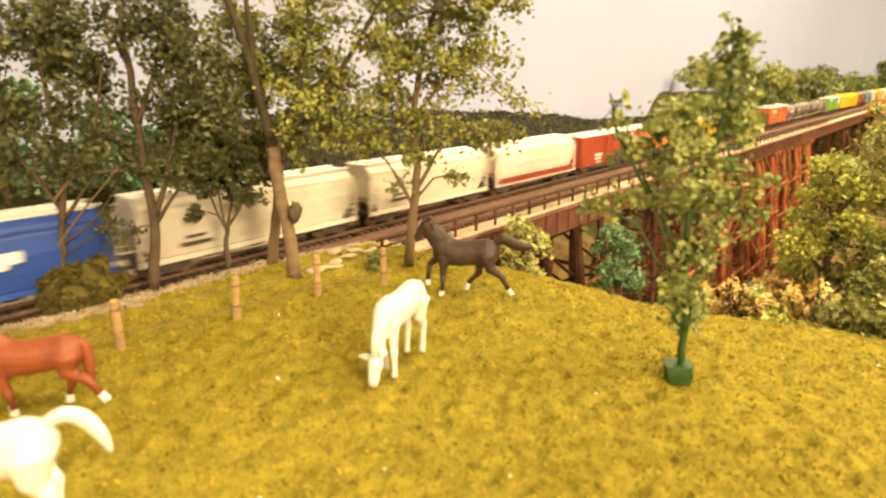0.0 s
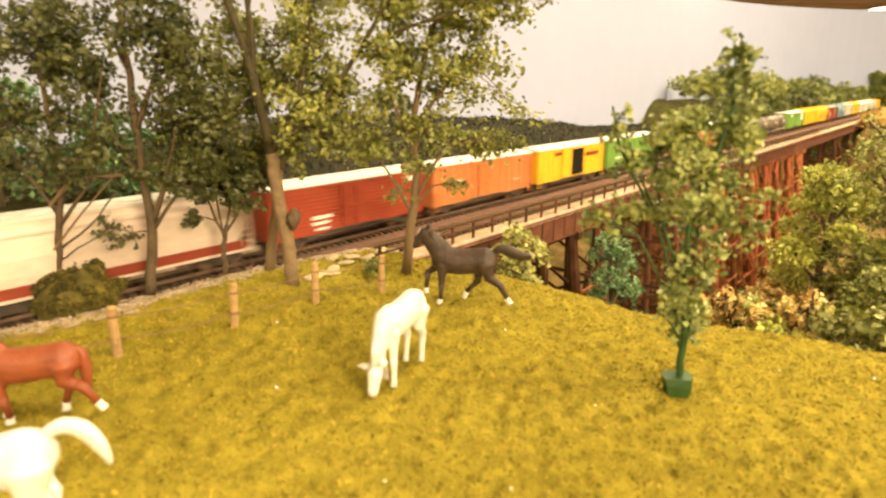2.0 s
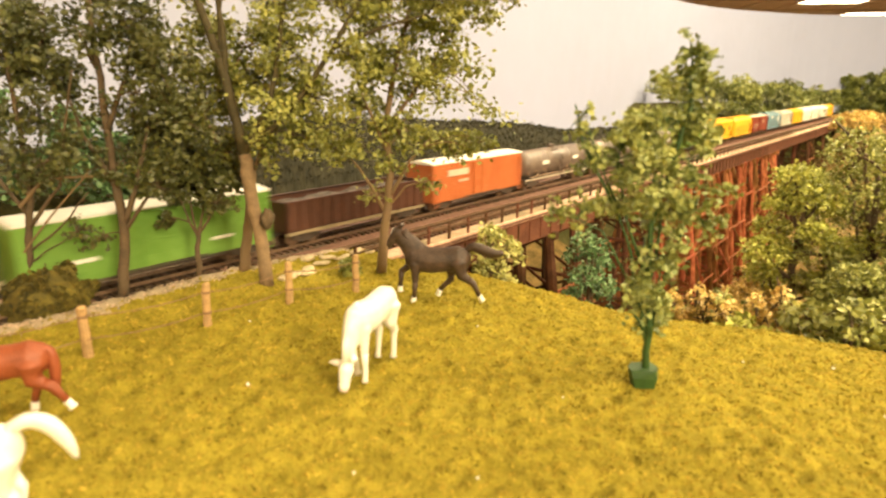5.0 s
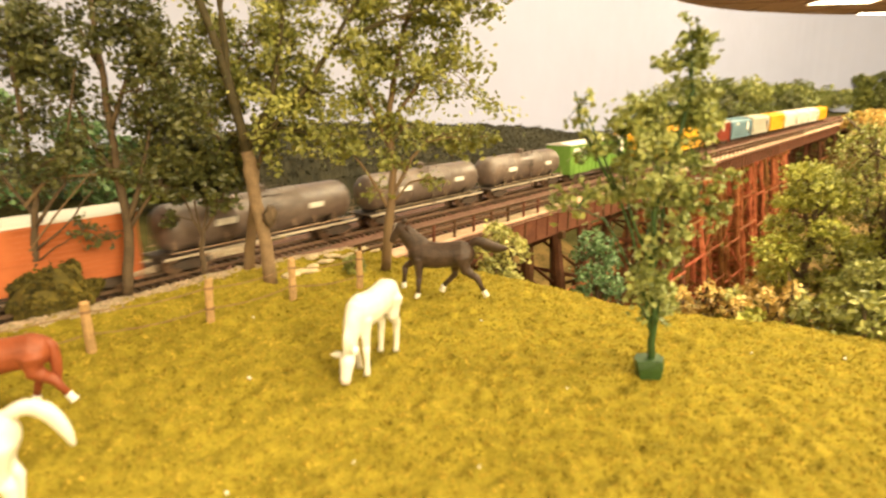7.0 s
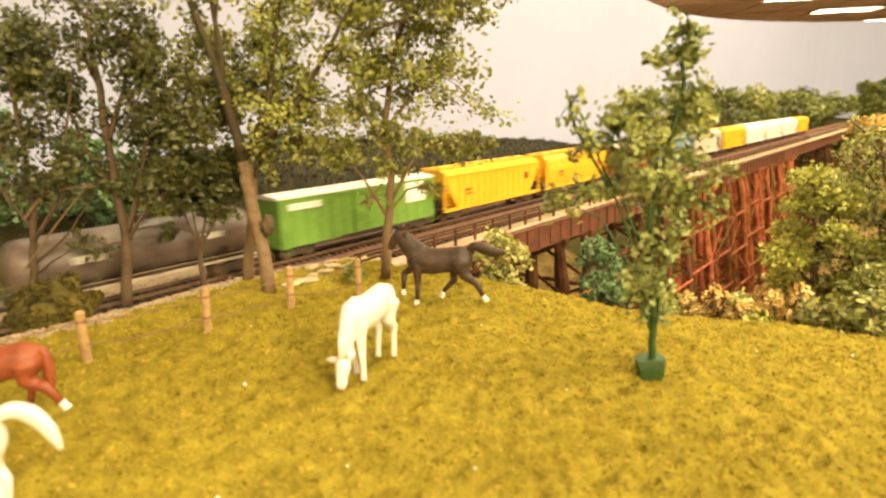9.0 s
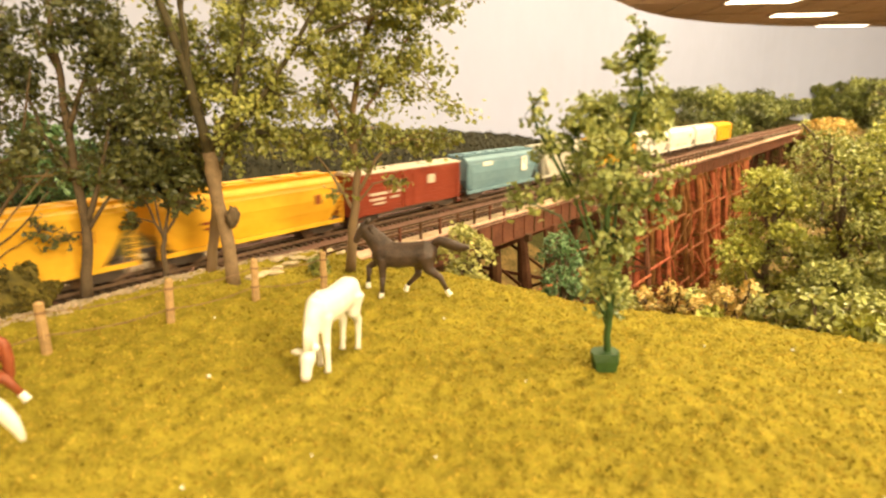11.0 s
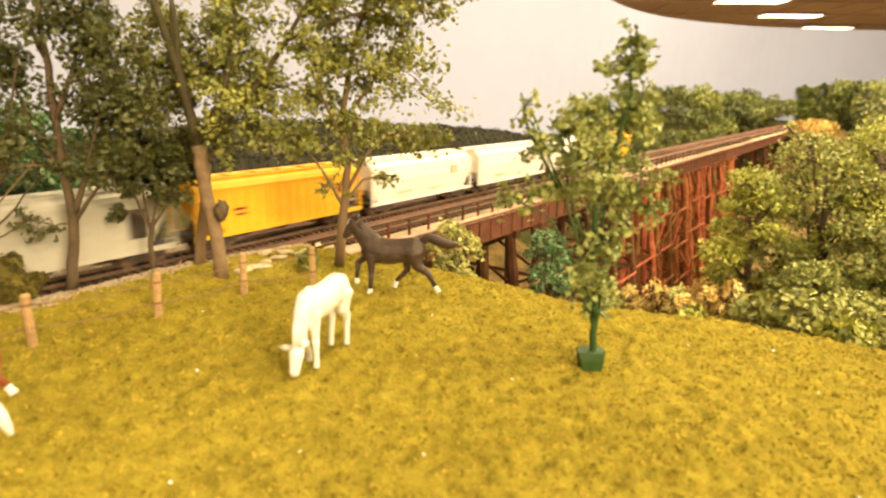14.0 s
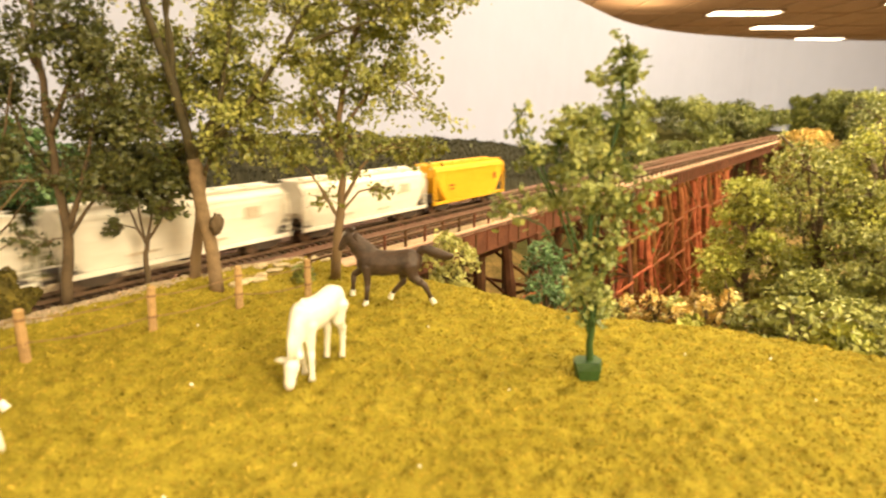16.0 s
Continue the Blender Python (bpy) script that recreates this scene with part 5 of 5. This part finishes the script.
# bushy trees on the ravine's near side and slopes
for i, (x, y, z, hgt, half, leaf, label) in enumerate([
        (0.515, 0.98, -0.24, 0.26, 0.085, "lime", "bushy yellow-green model tree beside the trestle"),
        (0.60, 0.93, -0.26, 0.33, 0.11, "olive", "bushy olive model tree in the ravine"),
        (0.70, 0.95, -0.24, 0.34, 0.12, "lime", "tall yellow-green model tree in the ravine"),
        (0.62, 0.78, -0.28, 0.25, 0.10, "mid", "green model tree low in the ravine"),
        (0.76, 0.82, -0.26, 0.31, 0.12, "mid", "broad green model tree in the ravine"),
        (0.52, 0.80, -0.27, 0.17, 0.07, "olive", "low olive model tree in the ravine"),
        (0.86, 1.02, -0.24, 0.38, 0.13, "mid", "tall green model tree on the ravine slope"),
        (0.47, 0.66, -0.22, 0.12, 0.06, "olive", "low olive shrub on the ravine slope"),
        (0.60, 0.62, -0.24, 0.17, 0.08, "mid", "low green model tree below the pasture brow"),
        (0.95, 1.30, -0.22, 0.36, 0.13, "woods", "dark green model tree beyond the ravine"),
        (1.15, 1.55, -0.2, 0.34, 0.14, "woods", "green model tree beside the far bridge end"),
        (0.78, 0.60, -0.26, 0.28, 0.10, "mid", "leafy green model tree on the slope below the pasture")]):
    clump_tree(x, y, z, hgt, half, LEAF[leaf], 40 + i, label, size=0.0040, count=9500)

bridgehead()
burl(TALL)

# shrubs by the bridge
for i, (u, n, z, hgt, half, leaf, label, size) in enumerate([
        (-0.535, -0.042, -0.075, 0.095, 0.028, "pale", "pale yellow-green leafy shrub below the bridge", 0.0034),
        (-0.37, -0.052, -0.13, 0.115, 0.034, "teal", "blue-green leafy shrub below the bridge", 0.0038),
        (-0.20, -0.09, -0.22, 0.10, 0.04, "mid", "green leafy shrub by the trestle bents", 0.004),
        (-0.05, -0.07, -0.27, 0.08, 0.035, "olive", "olive leafy shrub by the trestle bents", 0.0042),
        (-0.28, 0.17, -0.16, 0.12, 0.04, "dark", "dark leafy shrub behind the trestle", 0.004)]):
    p = at(u, n, z)
    clump_tree(p.x, p.y, p.z, hgt, half, LEAF[leaf], 70 + i, label, size=size * 0.75, count=2300, name="shrub", category="shrub", group="shrubs by the bridge")

# shrubs just below the pasture's brow
for i in range(13):
    rnd = random.Random(600 + i)
    u, n = rnd.uniform(-0.45, -0.36), -0.19 - 0.024 * i
    p = at(u, n, height(u, n) - 0.006)
    clump_tree(p.x, p.y, p.z, rnd.uniform(0.035, 0.06), rnd.uniform(0.022, 0.034), LEAF[("olive", "lime", "ochre", "mid")[i % 4]], 620 + i, "low leafy shrub below the pasture brow", size=0.0042, count=520, name="shrub", category="shrub", group="shrubs below the brow")

# ochre scrub along the brow before the trestle
for i in range(10):
    rnd = random.Random(640 + i)
    u, n = rnd.uniform(-0.42, -0.34), -0.135 - 0.013 * i
    p = at(u, n, height(u, n) - 0.004)
    clump_tree(p.x, p.y, p.z, max(0.03, rnd.uniform(-0.052, -0.040) - p.z), rnd.uniform(0.016, 0.024), LEAF["ochre" if i % 4 else "pale"], 660 + i, "low ochre scrub bush along the pasture brow", size=0.0034, count=600, name="scrub_bush", category="bush", group="scrub along the brow")

# ochre mound at the far bridge end
for i in range(7):
    rnd = random.Random(500 + i)
    u, n = 1.62 + 0.09 * i, rnd.uniform(-0.10, -0.035)
    p = at(u, n, -0.02 + rnd.uniform(-0.02, 0.0))
    clump_tree(p.x, p.y, p.z, rnd.uniform(0.05, 0.075), rnd.uniform(0.04, 0.06), LEAF["ochre"], 520 + i, "low ochre bush at the far bridge end", size=0.009, count=420, name="scrub_bush", category="bush", group="scrub at the bridge end")

# ochre scrub round the trestle feet
for i in range(34):
    rnd = random.Random(200 + i)
    u, n = rnd.uniform(0.06, 0.5), rnd.uniform(-0.105, -0.035)
    p = at(u, n, height(u, n) - 0.002)
    clump_tree(p.x, p.y, p.z, max(0.04, rnd.uniform(-0.255, -0.235) - p.z), rnd.uniform(0.024, 0.036), LEAF["ochre" if i % 6 else "olive"], 300 + i, "low ochre scrub bush at the trestle foot", size=0.0045, count=520, name="scrub_bush", category="bush", group="scrub round the trestle")

# blue-green trees behind the track
for i, (u, n, hgt, half, leaf) in enumerate([(-0.80, 0.30, 0.115, 0.05, "teal"), (-0.72, 0.28, 0.095, 0.04, "teal"), (-0.90, 0.33, 0.13, 0.05, "teal"), (-0.66, 0.26, 0.075, 0.03, "mid"), (-0.97, 0.28, 0.12, 0.05, "dark")]):
    p = at(u, n, height(u, n) - 0.004)
    clump_tree(p.x, p.y, p.z, hgt, half, LEAF[leaf], 90 + i, "blue-green leafy model tree behind the track", size=0.0045, count=1500, name="background_tree", group="trees behind the track")


def moss_bush():
    rnd = random.Random(21)
    base = empty("moss_bush", place(-0.829, 0.048, 0.008), label="dark olive moss bush beside the track", category="bush")
    lv = Leaves()
    for _ in range(9500):
        a, f = rnd.uniform(0, 6.28), rnd.random() ** 0.6
        lump = 0.75 + 0.35 * noise.noise(Vector((math.cos(a) * 2, math.sin(a) * 2, f * 3)))
        r = 0.0258 * lump
        phi = math.acos(1 - f)
        rr = rnd.uniform(0.86, 1.05)
        lv.add(Vector((math.cos(a) * math.sin(phi) * r * rr * 0.95, math.sin(a) * math.sin(phi) * r * rr * 0.7, math.cos(phi) * r * rr * 1.0)), rnd.uniform(0.0014, 0.003), rnd, 1.2)
    from_lists("foliage", lv.v, lv.f, LEAF["moss"], base)
    bm = bmesh.new()
    bmesh.ops.create_icosphere(bm, subdivisions=3, radius=0.020)
    for v in bm.verts:
        v.co = Vector((v.co.x * 0.95, v.co.y * 0.7, max(v.co.z, -0.004))) * (1 + 0.3 * noise.noise(v.co * 90))
    part("core", bm, LEAF["moss"], base)


moss_bush()


# ---- distance ----
def forest_strip():
    """Dark wooded ridge along the foot of the backdrop."""
    tops = [(-0.90, 0.02, 0.05), (-0.52, 0.62, 0.058), (-0.42, 0.79, 0.071), (-0.29, 1.0, 0.076), (-0.15, 1.22, 0.064), (0.066, 1.578, 0.038), (0.25, 1.90, 0.0), (0.55, 2.40, -0.02)]
    rnd = random.Random(31)
    verts, faces, lv = [], [], Leaves()
    rows = [(0.070, -0.15), (0.066, -0.11), (0.062, -0.085), (0.058, -0.065), (0.053, -0.048), (0.046, -0.032), (0.037, -0.014), (0.028, -0.003), (0.019, 0.0), (0.011, -0.008), (0.010, -0.15)]
    for (ax, ay, az), (bx, by, bz) in zip(tops, tops[1:]):
        k = max(2, int(math.hypot(bx - ax, by - ay) / 0.005))
        for i in range(k):
            f = i / k
            x, y, z = ax + (bx - ax) * f, ay + (by - ay) * f, az + (bz - az) * f
            rise = noise.noise(Vector((x * 22, y * 22, 3))) * 0.006 + noise.noise(Vector((x * 90, y * 90, 8))) * 0.0035
            for off, dz in rows:
                q = Vector((x + 0.85 * off, y - 0.53 * off, z + dz + rise))
                q += Vector((0, 0, noise.noise(q * 130) * 0.004 - 0.002)) + Vector((0.85, -0.53, 0)) * noise.noise(q * 110 + Vector((5, 0, 0))) * 0.004
                verts.append(q)
                if -0.10 < dz <= 0 and off > 0.015:
                    for _ in range(6):
                        lv.add(q + Vector((rnd.gauss(0, 0.004), rnd.gauss(0, 0.004), rnd.gauss(-0.002, 0.005 if dz < -0.01 else 0.0022))), rnd.uniform(0.002, 0.005), rnd, 1.3)
    m = len(rows)
    for i in range(len(verts) // m - 1):
        for j in range(m - 1):
            faces.append((i * m + j, (i + 1) * m + j, (i + 1) * m + j + 1, i * m + j + 1))
    k = len(verts)
    ob = from_lists("forest_strip", verts + lv.v, faces + [tuple(c + k for c in f) for f in lv.f], LEAF["forest"])
    tagged(ob, "dark brown green forest ridge along the backdrop", "forest", kind="stuff")


def woods():
    """Model trees crowded on the far bank on both sides of the line."""
    rnd = random.Random(33)
    lv, index = Leaves(), []
    for i in range(606):
        right = i % 5 < 2
        closing = i >= 590
        if closing:
            right, u, n = True, rnd.uniform(3.40, 3.44), -0.06 + 0.015 * (i - 590)
        elif i >= 560:
            right, u, n = True, rnd.uniform(2.9, 3.42), rnd.uniform(-0.18, -0.045)
        elif right:
            u, n = rnd.uniform(1.75, 3.4), rnd.uniform(-1.25, -0.05)
            if u < 2.5 and n > -0.2:
                continue
        else:
            u, n = rnd.uniform(0.75, 3.7), rnd.uniform(0.16, 0.95)
            if n > 0.9 - 0.25 * max(0, u - 2.2):
                n = rnd.uniform(0.16, 0.45)
        p = at(u, n, height(u, n))
        if not closing and p.y > 3.70 or (not right and (u < 1.5 and n < 0.3 or p.x < 0.29 * p.y)):
            continue
        hgt, half = rnd.uniform(0.06, 0.115) * (1.3 if u > 1.9 else 1), rnd.uniform(0.035, 0.07)
        if right:
            hgt = max(0.06, rnd.uniform(0.09, 0.13) + 0.022 * (u + 1.1) - p.z)
        if closing:
            half = rnd.uniform(0.024, 0.032)
        tone = rnd.choice((0, 0, 0, 1, 1, 2))
        for j in range(12 if right else 5):
            lift = (j + 0.5) / 12 * 0.9 if right else rnd.uniform(0.45, 0.85)
            c = p + Vector((rnd.uniform(-1, 1) * half * 0.6, rnd.uniform(-1, 1) * half * 0.6, hgt * lift))
            r = half * rnd.uniform(0.4, 0.7)
            for _ in range(75):
                d = Vector((rnd.gauss(0, 1), rnd.gauss(0, 1), abs(rnd.gauss(0, 1)) - 0.4)).normalized() * rnd.uniform(0.7, 1.1)
                lv.add(c + d * r, rnd.uniform(0.006, 0.011), rnd, 1.3)
                index += [tone, tone]
    ob = from_lists("hillside_woods", lv.v, lv.f, LEAF["woods"])
    ob.data.materials.append(LEAF["dark"])
    ob.data.materials.append(LEAF["olive"])
    ob.data.polygons.foreach_set("material_index", index)
    tagged(ob, "rolling green woods on the far hillside", "woods", kind="stuff")


forest_strip()
woods()


# ---- turf grains ----
def grains():
    rnd = random.Random(77)
    verts, faces = [], []
    while len(faces) < 300000:
        u, n = rnd.uniform(-1.04, -0.50), rnd.uniform(-0.42, 0.045)
        if n > 0.020 and rnd.random() < (n - 0.020) / 0.010:
            continue
        tone = noise.noise(Vector((u * 45, n * 45, 5)))
        if rnd.random() > 0.9 + 0.3 * tone or u + 0.285 * min(n, 0) > -0.57:
            continue
        p = at(u, n, height(u, n) + noise.noise(Vector((u * 170, n * 170, 0))) * 0.0022 + noise.noise(Vector((u * 70, n * 70, 4))) * 0.0014)
        r = rnd.uniform(0.0006, 0.0015)
        a = rnd.uniform(0, 6.28)
        k = len(verts)
        for j in range(3):
            b = a + j * 2.09 + rnd.uniform(-0.4, 0.4)
            verts.append((p.x + math.cos(b) * r, p.y + math.sin(b) * r, p.z - 0.0004))
        verts.append((p.x + rnd.uniform(-1, 1) * r, p.y + rnd.uniform(-1, 1) * r, p.z + r * rnd.uniform(0.25, 0.7)))
        faces += [(k, k + 1, k + 3), (k + 1, k + 2, k + 3), (k + 2, k, k + 3)]
    tagged(from_lists("turf_flock", verts, faces, M["turf_grain"]), "coarse olive yellow foam turf", "turf", kind="stuff")
    # pale crumbs scattered on the turf
    spots = [(-0.0082, 0.3202), (-0.1086, 0.2388), (-0.0522, 0.189), (-0.0083, 0.1905), (-0.13, 0.30), (0.03, 0.25), (0.13, 0.30), (0.10, 0.36), (0.17, 0.25), (-0.09, 0.17), (0.06, 0.17)] + [(rnd.uniform(-0.22, 0.2), rnd.uniform(0.15, 0.4)) for _ in range(5)]
    for x, y in spots:
        r = rnd.uniform(0.0005, 0.0009)
        bm = bmesh.new()
        bmesh.ops.create_icosphere(bm, subdivisions=1, radius=r)
        for v in bm.verts:
            v.co *= rnd.uniform(0.6, 1.2)
        ob = part("crumb", bm, M["roofwhite"])
        ob.matrix_basis = pose(x, y, on_turf(x, y) + r * 0.5, 0, 0, rnd.uniform(0, 360))
        tagged(ob, "pale crumb of scenery foam on the turf", "crumb", group="crumbs on the turf")


grains()


# ---- movement ----
def motions():
    for car, u in TRAIN:
        walk(car, [(t, place(u - TRAIN_SPEED * t, TRAIN_N)) for t in (0, 4, 8, 12, 16)])


motions()
